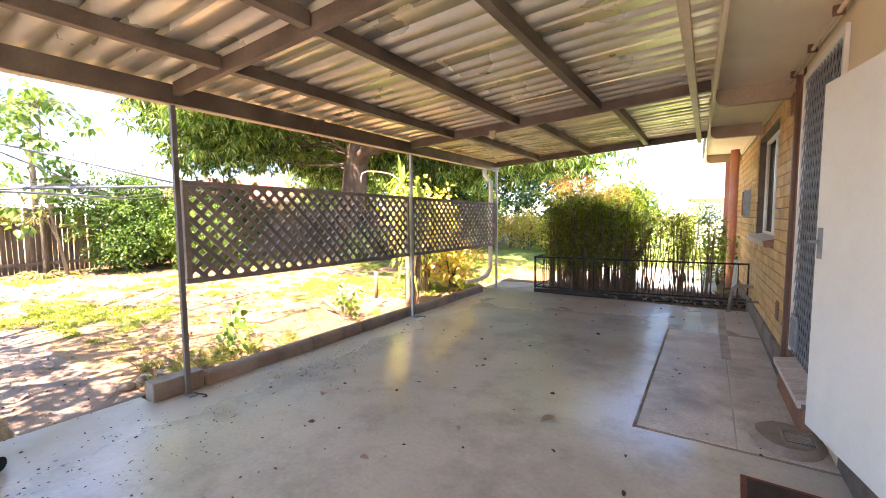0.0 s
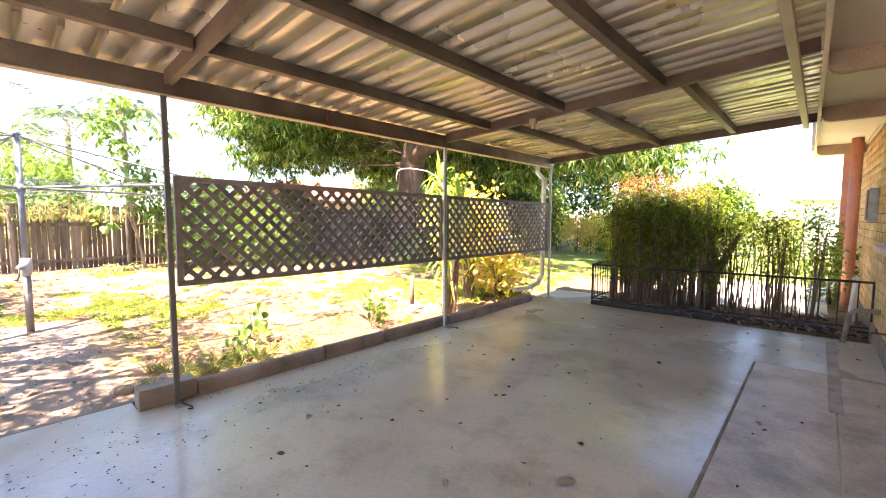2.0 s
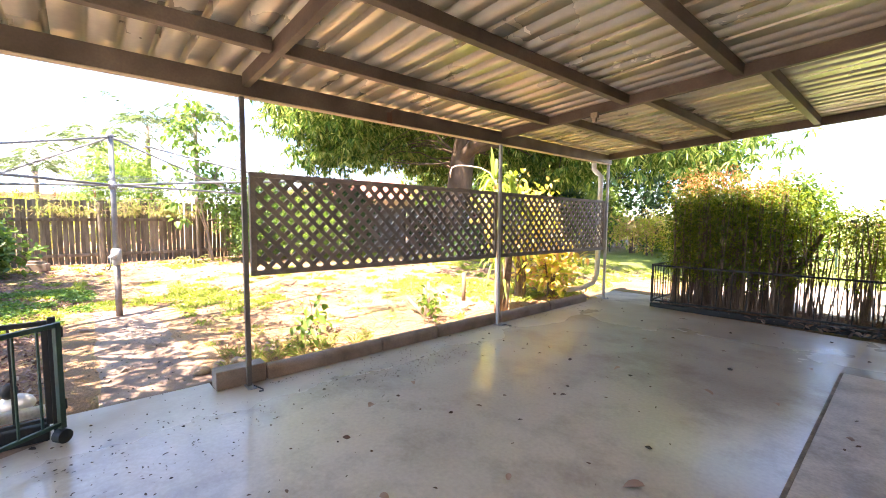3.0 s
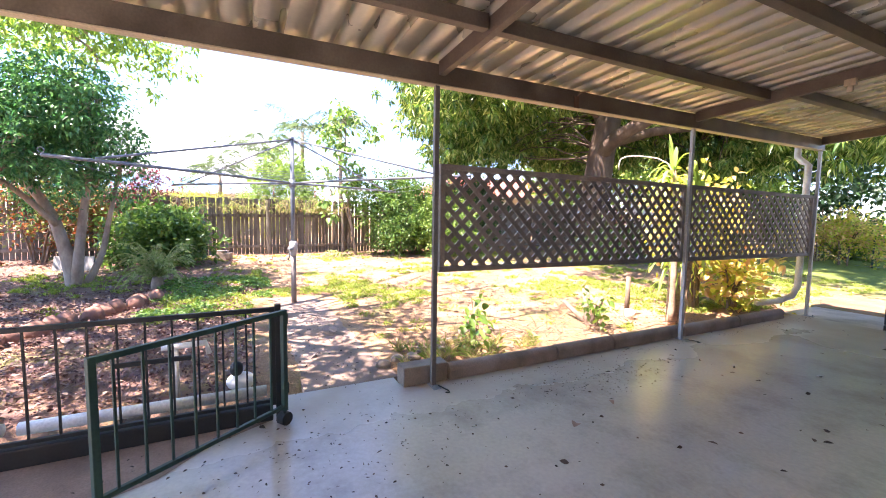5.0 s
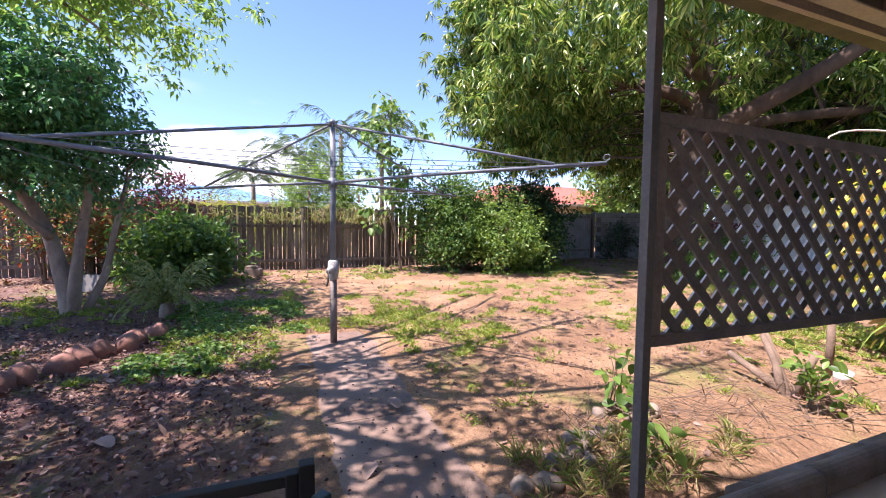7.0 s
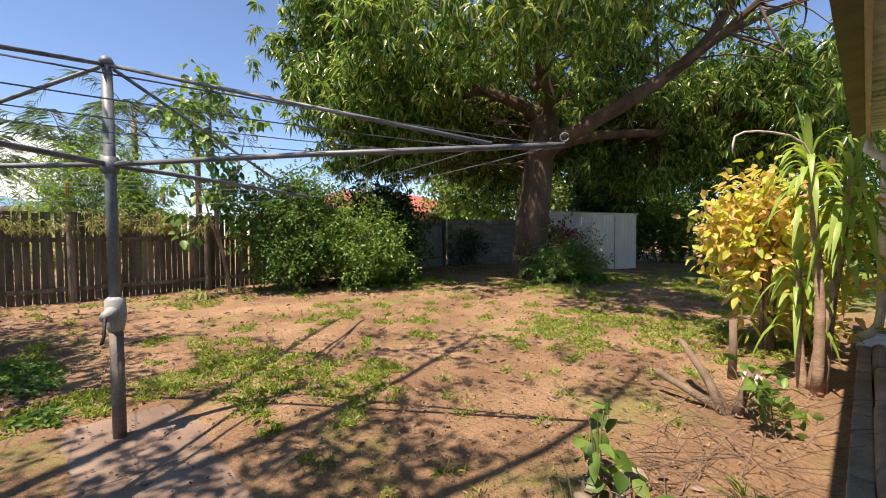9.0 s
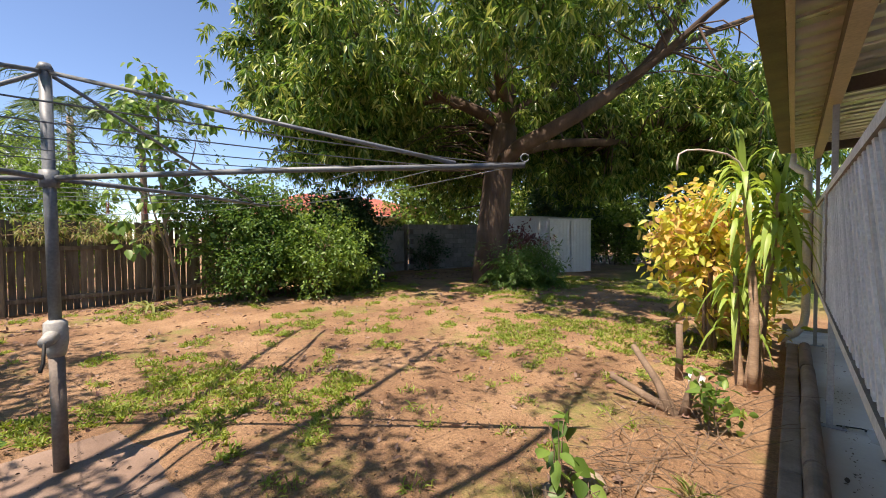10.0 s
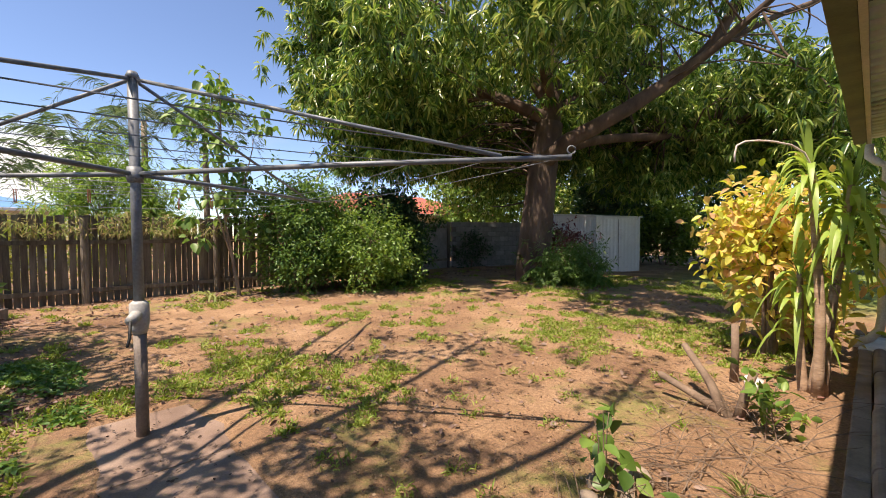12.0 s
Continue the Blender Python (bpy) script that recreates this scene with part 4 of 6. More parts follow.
# ---- low steel fence and gate ----
def railing(name, loc, length, height, lift, label, category, turn, gap=0.115, material=None, ends=True, group=""):
    """A bar railing that runs along local y."""
    material = material or M_GREEN
    ob = thing(name, loc, label, category, group, turn=turn)
    part("top_rail", abox(-0.0155, 0.0155, 0, length, height - 0.03, height, 0.004), material, ob)
    part("bottom_rail", abox(-0.0125, 0.0125, 0, length, lift, lift + 0.025, 0.004), material, ob)
    me = mesh_of(abox(-0.006, 0.006, -0.006, 0.006, lift + 0.025, height - 0.03, 0.0015), "bar", material)
    k = 1
    while k * gap < length - 0.05:
        piece("bar", me, ob, Matrix.Translation((0, k * gap, 0)))
        k += 1
    if ends:
        for y in (0.016, length - 0.016):
            part("stile", abox(-0.0165, 0.0165, y - 0.0165, y + 0.0165, lift - 0.02, height + 0.002, 0.004), material, ob)
    return ob


fence = railing("steel_fence", (-3.74, -5.0, 0), 5.5, 0.8, 0.125, "low dark green steel bar fence along the patio edge", "fence", 0, 0.14, M_BLACK)
part("gate_post", abox(-0.02, 0.02, 5.5, 5.54, 0.0, 0.82, 0.005), M_BLACK, fence, "square black gate post")
part("latch_bar", abox(-0.008, 0.008, 4.6, 5.0, 0.5, 0.53, 0.003), M_BLACK, fence)
gate = railing("garden_gate", (-3.63, 0.56, 0), 1.1, 0.8, 0.12, "dark green steel bar gate standing open over the patio", "gate", 180 + 36.5, 0.125)
for z in (0.22, 0.7):
    part("hinge", atube([(0.0, -0.008, z), (0.0, -0.008, z + 0.07)], 0.011, 8), M_BLACK, gate)
part("wheel", atube([(-0.03, 0.02, 0.05), (0.03, 0.02, 0.05)], 0.045, 14), M_BLACK, gate, "small black rubber wheel")
plinth = thing("fence_plinth", (-3.76, -5.2, 0), "dark low plinth beam under the steel fence", "plinth", kind="structure")
part("beam", abox(-0.05, 0.05, 0, 5.68, 0.0, 0.115, 0.012), M_BLACK, plinth)
pvc = thing("white_pipe", (-3.98, -4.6, 0.13), "long white plastic pipe lying along the fence", "pipe")
part("pipe", atube([(0, 0, 0), (0, 3.6, 0)], 0.04, 12), M_PVC, pvc, smooth=True)
part("pipe", atube([(0.02, 3.68, 0), (0.03, 5.05, 0)], 0.04, 12), M_PVC, pvc, smooth=True)
for y in (0.8, 2.2, 4.2):
    part("support_block", abox(-0.06, 0.06, y, y + 0.12, -0.2, -0.048, 0.008), M_KERB, pvc)
stand = thing("tap_stand", (-4.35, -0.16, 0), "white plastic tee standpipe beside the fence", "standpipe")
part("riser", atube([(0, 0, -0.05), (0, 0, 0.4)], 0.019, 10), M_PVC, stand, smooth=True)
part("tee", atube([(0, -0.09, 0.42), (0, 0.2, 0.43), (0, 0.22, 0.34)], 0.022, 10), M_PVC, stand, smooth=True)
orn = thing("garden_bird_ornament", (-4.3, 0.28, 0.0), "small black and white garden ornament lying by the gate", "ornament")
bm = bmesh.new()
bmesh.ops.create_uvsphere(bm, u_segments=14, v_segments=9, radius=0.09, matrix=Matrix.Translation((0, 0, 0.1)) @ Matrix.Diagonal((1, 1.2, 0.8, 1)))
part("body", bm, M_WHITE, orn, smooth=True)
bm = bmesh.new()
bmesh.ops.create_uvsphere(bm, u_segments=14, v_segments=9, radius=0.05, matrix=Matrix.Translation((0.02, -0.03, 0.21)) @ Matrix.Diagonal((1, 1, 1.2, 1)))
part("head", bm, M_BLACK, orn, smooth=True)

# ---- clothes hoist ----
HZ = float(ground_z(-7.7, 1.07))
hoist = thing("clothes_hoist", (-7.7, 1.07, HZ), "old grey steel rotary clothes hoist with wire lines", "clothes hoist")
part("mast", atube([(0, 0, -0.1), (0, 0, 0.8)], 0.042, 14), M_RUSTY, hoist, "brown rusted lower mast", smooth=True)
part("inner_mast", atube([(0, 0, 0.8), (0, 0, 2.62 - HZ)], 0.034, 14), M_HOIST, hoist, smooth=True)
bm = atube([(0, 0, 0.76), (0, 0, 0.8), (0, 0, 0.86), (0, 0, 0.98), (0, 0, 1.0)], [0.045, 0.055, 0.066, 0.062, 0.04], 14)
tube(bm, [(0.03, -0.02, 0.9), (0.14, -0.07, 0.88)], [0.045, 0.035], 12)
part("crank_box", bm, M_POSTPAINT, hoist, "cast crank housing", smooth=True)
part("crank_handle", atube([(0.14, -0.07, 0.88), (0.16, -0.08, 0.76), (0.21, -0.1, 0.72)], 0.01, 8), M_BLACK, hoist, smooth=True)
part("hub", atube([(0, 0, 1.86), (0, 0, 1.9), (0, 0, 1.97)], [0.05, 0.055, 0.05], 14), M_HOIST, hoist, smooth=True)
part("cap", atube([(0, 0, 2.6 - HZ), (0, 0, 2.65 - HZ)], [0.05, 0.03], 12), M_HOIST, hoist, smooth=True)
ARM0, ARM_L, ARM_Z = math.atan2(1.88, 2.4), 3.05, 1.92
arms = []
for k in range(4):
    a = ARM0 + k * math.pi / 2
    u = Vector((math.cos(a), math.sin(a), 0))
    arms.append(u)
    arm = part("arm", atube([u * 0.03 + Vector((0, 0, ARM_Z)), u * ARM_L * 0.5 + Vector((0, 0, ARM_Z + 0.025)), u * ARM_L + Vector((0, 0, ARM_Z + 0.03))], 0.018, 10), M_HOIST, hoist, smooth=True)
    part("strut", atube([Vector((0, 0, 2.6 - HZ)), u * ARM_L * 0.86 + Vector((0, 0, ARM_Z + 0.05))], 0.014, 8), M_HOIST, hoist, smooth=True)
    part("ring", tube(bmesh.new(), [u * ARM_L + Vector((0, 0, ARM_Z + 0.045)) + Vector((0, 0, 0.03)) + (u * math.cos(q) + Vector((0, 0, 1)) * math.sin(q)) * 0.025 for q in np.linspace(0, 6.0, 10)], 0.005, 6), M_HOIST, hoist, smooth=True)
for frac in (0.36, 0.52, 0.68, 0.84, 0.985):
    for k in range(4):
        p, q = arms[k] * ARM_L * frac, arms[(k + 1) % 4] * ARM_L * frac
        sag = 0.05 * frac + (0.12 if (k == 1 and frac > 0.9) else 0)
        pts = [p.lerp(q, s) + Vector((0, 0, ARM_Z + 0.03 - sag * 4 * s * (1 - s))) for s in np.linspace(0, 1, 9)]
        part("line", atube(pts, 0.0028, 5), M_HOIST, hoist)
for k, (fr, s) in enumerate(((0.84, 0.3), (0.985, 0.4), (0.68, 0.62), (0.84, 0.75))):
    p = arms[1].lerp(arms[2], s) * ARM_L * fr
    peg = thing("clothes_peg", (-7.7 + p.x, 1.07 + p.y, HZ + ARM_Z - 0.1), "faded red plastic peg clipped on the wire line", "clothes peg", "pegs on the hoist")
    part("leg", abox(-0.006, 0.006, -0.012, -0.003, -0.03, 0.1, 0.002), M_REDROOF, peg)
    part("leg", abox(-0.006, 0.006, 0.003, 0.012, -0.03, 0.1, 0.002), M_REDROOF, peg)


# ---- back fence ----
def fence_x(y):
    return -14.45 - 0.03 * y


bf = thing("paling_fence", (-14.45, 0, 0), "tall weathered grey timber paling fence, a few gaps", "fence", kind="structure")
pal = mesh_of(abox(-0.008, 0.008, -0.048, 0.048, 0, 1.72, 0.002), "paling", M_PALING)
y = -9.0
while y < 8.7:
    if rng.random() > 0.02:
        piece("paling", pal, bf, pose(fence_x(y) + 14.45 - 0.03 + rng.normal() * 0.004, y, 0.14 + rng.normal() * 0.012, rng.normal() * 0.6, 0, 0))
    y += 0.108
for z in (0.42, 1.35):
    bm = bmesh.new()
    beam_between(bm, (fence_x(-9) + 14.45 + 0.02, -9, z), (fence_x(8.7) + 14.45 + 0.02, 8.7, z), 0.045, 0.08, 0.004)
    part("rail", bm, M_PALING, bf)
for y in (-8.2, -5.8, -3.5, -1.2, 1.1, 3.4, 5.7, 8.0):
    x = fence_x(y) + 14.45 + 0.1
    part("post", atube([(x, y, -0.1), (x, y, 1.72 + 0.1)], [0.065, 0.06], 10), M_PALING, bf, smooth=False)

gatef = thing("corrugated_fence", (-15.0, 8.75, 0), "dull grey corrugated fence panel beside the block wall", "fence", kind="structure")
bm = bmesh.new()
n = 90
d = Vector((-0.5, 3.1, 0))
side = Vector((0.98, 0.16, 0))
rows_ = []
for z in (0.12, 1.88):
    rows_.append([bm.verts.new(d * (i / n) + side * 0.02 * math.sin(i * 2.1) + Vector((0, 0, z))) for i in range(n + 1)])
for i in range(n):
    bm.faces.new((rows_[0][i], rows_[0][i + 1], rows_[1][i + 1], rows_[1][i]))
part("sheet", bm, M_BLOCK, gatef)
for s in (0.0, 1.0):
    p = d * s
    part("post", abox(p.x + 0.03, p.x + 0.13, p.y - 0.05, p.y + 0.05, -0.1, 1.95, 0.005), M_PALING, gatef)
for z in (0.5, 1.75):
    bm = bmesh.new()
    beam_between(bm, Vector((0.05, 0.05, z)), d + Vector((0.05, -0.05, z)), 0.05, 0.08)
    part("rail", bm, M_PALING, gatef)

bw = thing("block_wall", (-15.4, 11.95, 0), "low wall of grey concrete blocks by the shed", "wall", kind="structure", turn=-22)
blk = mesh_of(abox(-0.09, 0.09, 0.005, 0.385, 0.005, 0.185, 0.006), "block", M_BLOCK)
for r_ in range(10):
    for k in range(9):
        piece("block", blk, bw, Matrix.Translation((0, k * 0.39 - (0.19 if r_ % 2 else 0) + 0.19, 0.05 + r_ * 0.19)))
part("mortar_core", abox(-0.08, 0.08, 0.05, 3.6, 0.0, 1.92, 0), M_MORTAR, bw)

# ---- garden shed ----
shed = thing("garden_shed", (-9.6, 15.4, 0.12), "small white steel garden shed with ribbed walls and low roof", "shed", turn=0)
c0, c1 = Vector((0, 0, 0)), Vector((-0.85, -1.5, 0))
back = Vector((-2.6, 1.47, 0))


def ribbed(p, q, h0, h1, name, mat_):
    bm = bmesh.new()
    L = (q - p).length
    nn = Vector((0, 0, 1)).cross((q - p).normalized())
    k = int(L / 0.035)
    lo, hi = [], []
    for i in range(k + 1):
        off = nn * (0.008 if i % 4 in (0, 1) else 0.0)
        b_ = p.lerp(q, i / k) + off
        lo.append(bm.verts.new(b_))
        hi.append(bm.verts.new(b_ + Vector((0, 0, h0 + (h1 - h0) * i / k))))
    for i in range(k):
        bm.faces.new((lo[i], lo[i + 1], hi[i + 1], hi[i]))
    return part(name, bm, mat_, shed)


ribbed(c0, c1, 1.9, 1.9, "front_wall", M_SHED)
ribbed(c1, c1 + back, 1.9, 2.1, "side_wall", M_SHED)
ribbed(c1 + back, c0 + back, 2.1, 2.1, "back_wall", M_SHED)
ribbed(c0 + back, c0, 2.1, 1.9, "side_wall", M_SHED)
bm = bmesh.new()
vs = [bm.verts.new(p) for p in (c0 + Vector((0.08, 0.02, 1.9)), c1 + Vector((0.04, -0.08, 1.9)), c1 + back + Vector((-0.05, -0.05, 2.12)), c0 + back + Vector((0, 0.08, 2.12)))]
bm.faces.new(vs)
r = bmesh.ops.extrude_face_region(bm, geom=bm.faces[:])
bmesh.ops.translate(bm, vec=(0, 0, 0.04), verts=[g for g in r["geom"] if isinstance(g, bmesh.types.BMVert)])
part("roof", bm, M_SHED, shed)
bm = bmesh.new()
beam_between(bm, c0.lerp(c1, 0.02) + Vector((0.02, -0.012, 1.0)), c0.lerp(c1, 0.98) + Vector((0.02, -0.012, 1.0)), 0.012, 0.05)
part("door_rail", bm, M_SHED, shed)
bm = bmesh.new()
beam_between(bm, c0.lerp(c1, 0.5) + Vector((0.02, -0.012, 0.03)), c0.lerp(c1, 0.5) + Vector((0.02, -0.012, 1.85)), 0.012, 0.02)
part("door_seam", bm, M_BLOCK, shed)


# ---- far houses ----
def far_house(loc, w, d, h, rise, roof_mat, wall_mat, label, turn=0.0):
    ob = thing("house", loc, label, "house", "neighbouring houses", turn=turn)
    part("wall", abox(-w / 2, w / 2, -d / 2, d / 2, -0.3, h, 0.01), wall_mat, ob)
    bm = bmesh.new()
    e = 0.5
    lo = [bm.verts.new(p) for p in ((-w / 2 - e, -d / 2 - e, h), (w / 2 + e, -d / 2 - e, h), (w / 2 + e, d / 2 + e, h), (-w / 2 - e, d / 2 + e, h))]
    k = min(w, d) / 2
    if d >= w:
        hi = [bm.verts.new((0, -d / 2 + k * 0.8, h + rise)), bm.verts.new((0, d / 2 - k * 0.8, h + rise))]
        bm.faces.new((lo[0], lo[1], hi[0]))
        bm.faces.new((lo[1], lo[2], hi[1], hi[0]))
        bm.faces.new((lo[2], lo[3], hi[1]))
        bm.faces.new((lo[3], lo[0], hi[0], hi[1]))
    else:
        hi = [bm.verts.new((-w / 2 + k * 0.8, 0, h + rise)), bm.verts.new((w / 2 - k * 0.8, 0, h + rise))]
        bm.faces.new((lo[3], lo[0], hi[0]))
        bm.faces.new((lo[0], lo[1], hi[1], hi[0]))
        bm.faces.new((lo[1], lo[2], hi[1]))
        bm.faces.new((lo[2], lo[3], hi[0], hi[1]))
    bm.faces.new(lo[::-1])
    part("roof", bm, roof_mat, ob)
    part("gutter", box(bmesh.new(), w / 2 + e, w / 2 + e + 0.1, -d / 2 - e, d / 2 + e, h - 0.1, h + 0.02, 0.01), M_FARWHITE, ob)
    for s in (-0.28, 0.05, 0.32):
        # solid boxes, the rooms' darkness put into the pane colour
        wd = part("window", abox(w / 2 + 0.002, w / 2 + 0.05, d * s, d * s + 1.4, 1.0, 2.1, 0.01), M_DARK, ob)
        part("sill", abox(w / 2 + 0.003, w / 2 + 0.12, d * s - 0.05, d * s + 1.45, 0.9, 0.99, 0.01), M_FARWHITE, wd)
    return ob


far_house((-26.5, 17.0, 0), 9, 13, 2.6, 1.5, M_REDROOF, M_FARWALL, "cream house with a red tiled roof behind the fence")
far_house((-31, -4.0, 0), 9, 10, 2.5, 1.1, M_BLUEROOF, M_FARWALL, "cream house with a low blue steel roof behind the fence")
far_house((5.0, 27, 0), 11, 7, 2.3, 1.0, M_SHED, M_FARWHITE, "white house with a pale roof beyond the hedge", 0)

# wire fence across the far lawn
wf = thing("wire_fence", (-8.0, 16.6, 0), "thin wire fence across the far lawn", "fence")
for k in range(6):
    part("post", atube([(k * 2.2, 0, -0.1), (k * 2.2, 0, 1.05)], 0.025, 8), M_GREEN, wf)
for z in (0.15, 0.4, 0.65, 0.9):
    part("wire", atube([(0, 0, z), (11, 0, z)], 0.004, 5), M_GALV, wf)


# ---- plants ----
def poly(pts, n=8):
    """A smooth line of n points through the control points."""
    pts = [np.array(p, float) for p in pts]
    out = []
    m = len(pts) - 1
    for s in np.linspace(0, m, n):
        i = min(int(s), m - 1)
        u = s - i
        p0, p1, p2, p3 = pts[max(i - 1, 0)], pts[i], pts[i + 1], pts[min(i + 2, m)]
        out.append(0.5 * (2 * p1 + (p2 - p0) * u + (2 * p0 - 5 * p1 + 4 * p2 - p3) * u ** 2 + (3 * p1 - p0 - 3 * p2 + p3) * u ** 3))
    return out


def branch_out(bm, nodes, node_r, targets, r0=0.03, wiggle=0.12):
    """Thin branches from the nearest limb points to the targets."""
    nodes = np.array(nodes)
    for t in targets:
        t = np.array(t)
        dist = np.linalg.norm(nodes - t, axis=1) + np.where(nodes[:, 2] > t[2] + 0.5, 1.5, 0)
        i = int(np.argmin(dist))
        a = nodes[i]
        mid = (a + t) / 2 + rng.normal(size=3) * wiggle * np.linalg.norm(t - a) + np.array([0, 0, 0.1 * np.linalg.norm(t - a)])
        r = min(r0, node_r[i] * 0.7)
        tube(bm, poly([a, mid, t], 6), [r, r * 0.85, r * 0.7, r * 0.5, r * 0.35, r * 0.2], 6, False)


def tree(name, base, limbs, targets, bark, leaf_mat, per_target, tuft_spread, per_tuft, leaf_l, leaf_w, label, category="tree", group="", r0=0.035, droop=0.3, hang=0.4, twig_jitter=0.5, radial=1.0):
    """limbs: (control points, start radius, end radius), all relative to the base."""
    ob = thing(name, base, label, category, group)
    bm = bmesh.new()
    nodes, node_r = [], []
    for pts, ra, rb in limbs:
        line = poly(pts, 12)
        rr = [ra + (rb - ra) * (i / 11) ** 0.8 for i in range(12)]
        tube(bm, line, rr, 12)
        nodes += line
        node_r += rr
    branch_out(bm, nodes[2:], node_r[2:], targets, r0)
    part("trunk", bm, bark, ob, "", True)
    T = np.asarray(targets)
    c = np.repeat(T, per_target, 0) + rng.normal(size=(len(T) * per_target, 3)) * np.array([1, 1, 0.7]) * twig_jitter
    p = np.repeat(c, per_tuft, 0)
    o = unit(rng.normal(size=p.shape) * np.array([1, 1, 0.7]))
    p = p + o * tuft_spread * rng.random((len(p), 1))
    d = o * radial + np.array([0, 0, -hang])
    n = len(p)
    leaves("crown", p, d, leaf_l * rng.uniform(0.65, 1.2, n), leaf_w * rng.uniform(0.75, 1.2, n), leaf_mat, ob, droop=droop)
    return ob


def dome(n, centre, radii, lo=-0.35, shell=0.55, gaps=-0.3):
    """Points in the outer part of a dome."""
    out = []
    while len(out) < n:
        v = rng.normal(size=3)
        v /= np.linalg.norm(v)
        if v[2] < lo:
            continue
        r = shell + (1 - shell) * rng.random() ** 0.7
        q = np.array(centre) + v * np.array(radii) * r
        if noise.noise(Vector(q * 0.55)) > gaps:
            out.append(q)
    return np.array(out)


# the big mango tree: a thick leaning trunk, a fork at head height above a man, long low limbs
mb_ = on_ground(-10.35, 10.7)
mango_limbs = [
    ([(-0.3, -0.22, -0.2), (-0.28, -0.2, 0.6), (-0.2, -0.08, 2.0), (-0.1, 0.05, 3.5), (0.0, 0.18, 4.4)], 0.54, 0.36),
    ([(-0.02, 0.15, 4.2), (0.04, 0.28, 5.5), (-0.1, 0.1, 6.8), (-0.3, -0.2, 8.4)], 0.32, 0.1),
    ([(-0.1, 0.0, 3.2), (0.65, -0.25, 3.65), (1.9, 0.1, 4.2), (2.95, 1.0, 5.1), (3.5, 1.3, 5.6), (4.0, 1.4, 6.4), (4.4, 1.3, 7.5)], 0.25, 0.09),
    ([(2.95, 1.0, 5.1), (3.9, 1.0, 5.6), (5.0, 0.9, 6.3), (6.2, 0.3, 6.6)], 0.13, 0.04),
    ([(3.5, 1.3, 5.6), (4.6, 2.0, 6.2), (5.8, 2.9, 6.7)], 0.1, 0.04),
    ([(0.0, 0.15, 4.9), (-0.49, -0.16, 5.75), (-1.04, -0.6, 6.5), (-1.9, -1.6, 7.4)], 0.2, 0.06),
    ([(-0.05, 0.1, 4.5), (-1.4, -1.3, 5.3), (-2.8, -2.8, 5.6), (-4.4, -4.0, 5.7)], 0.2, 0.05),
    ([(0.02, 0.1, 5.0), (0.8, -1.6, 5.8), (1.5, -3.4, 6.4), (2.1, -5.2, 6.8)], 0.17, 0.05),
    ([(-0.05, 0.2, 3.6), (1.0, 1.5, 4.0), (2.87, 3.35, 4.0), (4.4, 5.0, 3.6)], 0.19, 0.06),
    ([(-0.1, 0.1, 4.0), (-1.4, 0.9, 5.0), (-3.2, 1.8, 5.8), (-4.8, 2.2, 6.4)], 0.2, 0.05),
    ([(0.0, 0.2, 4.6), (0.6, 1.8, 5.8), (1.2, 3.8, 6.8)], 0.18, 0.05),
]
targets = dome(460, (-0.2, 0.0, 4.6), (6.9, 6.7, 5.2), -0.2, 0.5, 0.06)
low = dome(90, (0.4, 0.2, 4.3), (5.9, 5.7, 2.4), -0.6, 0.6)
side = dome(70, (5.2, 3.2, 3.9), (2.6, 2.6, 1.7), -0.8, 0.3)
behind = dome(130, (-1.2, 3.0, 4.3), (4.6, 3.2, 2.4), -0.8, 0.2)
inner = dome(70, (-0.6, 0.2, 5.4), (5.2, 5.0, 2.6), -0.5, 0.25)
low_side = dome(130, (-3.6, -2.6, 4.5), (2.9, 2.4, 1.5), -0.9, 0.15)
far_side = dome(110, (2.6, 4.8, 4.4), (3.2, 2.2, 1.9), -0.9, 0.15)
left_crown = dome(100, (-4.6, -3.6, 6.7), (1.9, 1.7, 2.4), -0.95, 0.2)
crown_ = np.concatenate([targets, low, side, behind, inner, low_side, far_side, left_crown])
# the side towards the house is pruned high
u_, v_ = 0.6 * crown_[:, 0] - 0.8 * crown_[:, 1], 0.8 * crown_[:, 0] + 0.6 * crown_[:, 1]
crown_ = crown_[~((u_ > -0.6) & (v_ > -0.5) & (v_ < 4.8) & (crown_[:, 2] < 4.1 + 0.72 * v_))]
crown_ = crown_[~((crown_[:, 0] > -1.5) & (crown_[:, 1] < -1.2) & (crown_[:, 2] < 4.8))]
tree("mango_tree", mb_, mango_limbs, crown_, M_BARK, L_MANGO, 12, 0.06, 14, 0.27, 0.06,
     "large old mango tree with drooping leaves shading the yard", r0=0.03, hang=0.7, droop=0.25, twig_jitter=0.42)


# trees to the side of the yard
lt = on_ground(-10.3, -2.4)
left_limbs = [
    ([(0, 0, -0.1), (0.0, -0.1, 0.6), (-0.1, -0.35, 1.4), (0.1, -0.9, 2.4)], 0.13, 0.06),
    ([(0.02, 0.02, -0.1), (0.1, 0.1, 0.5), (-0.1, 0.15, 1.3), (-0.2, 0.3, 2.4), (0.1, 0.5, 3.4)], 0.1, 0.04),
    ([(-0.05, 0.1, -0.1), (-0.2, 0.35, 0.5), (-0.2, 0.5, 1.2), (-0.5, 0.6, 2.0)], 0.07, 0.03),
    ([(0.0, -0.2, 1.1), (0.4, -0.6, 1.7), (0.9, -1.0, 2.1), (1.4, -1.5, 2.6)], 0.06, 0.02),
]
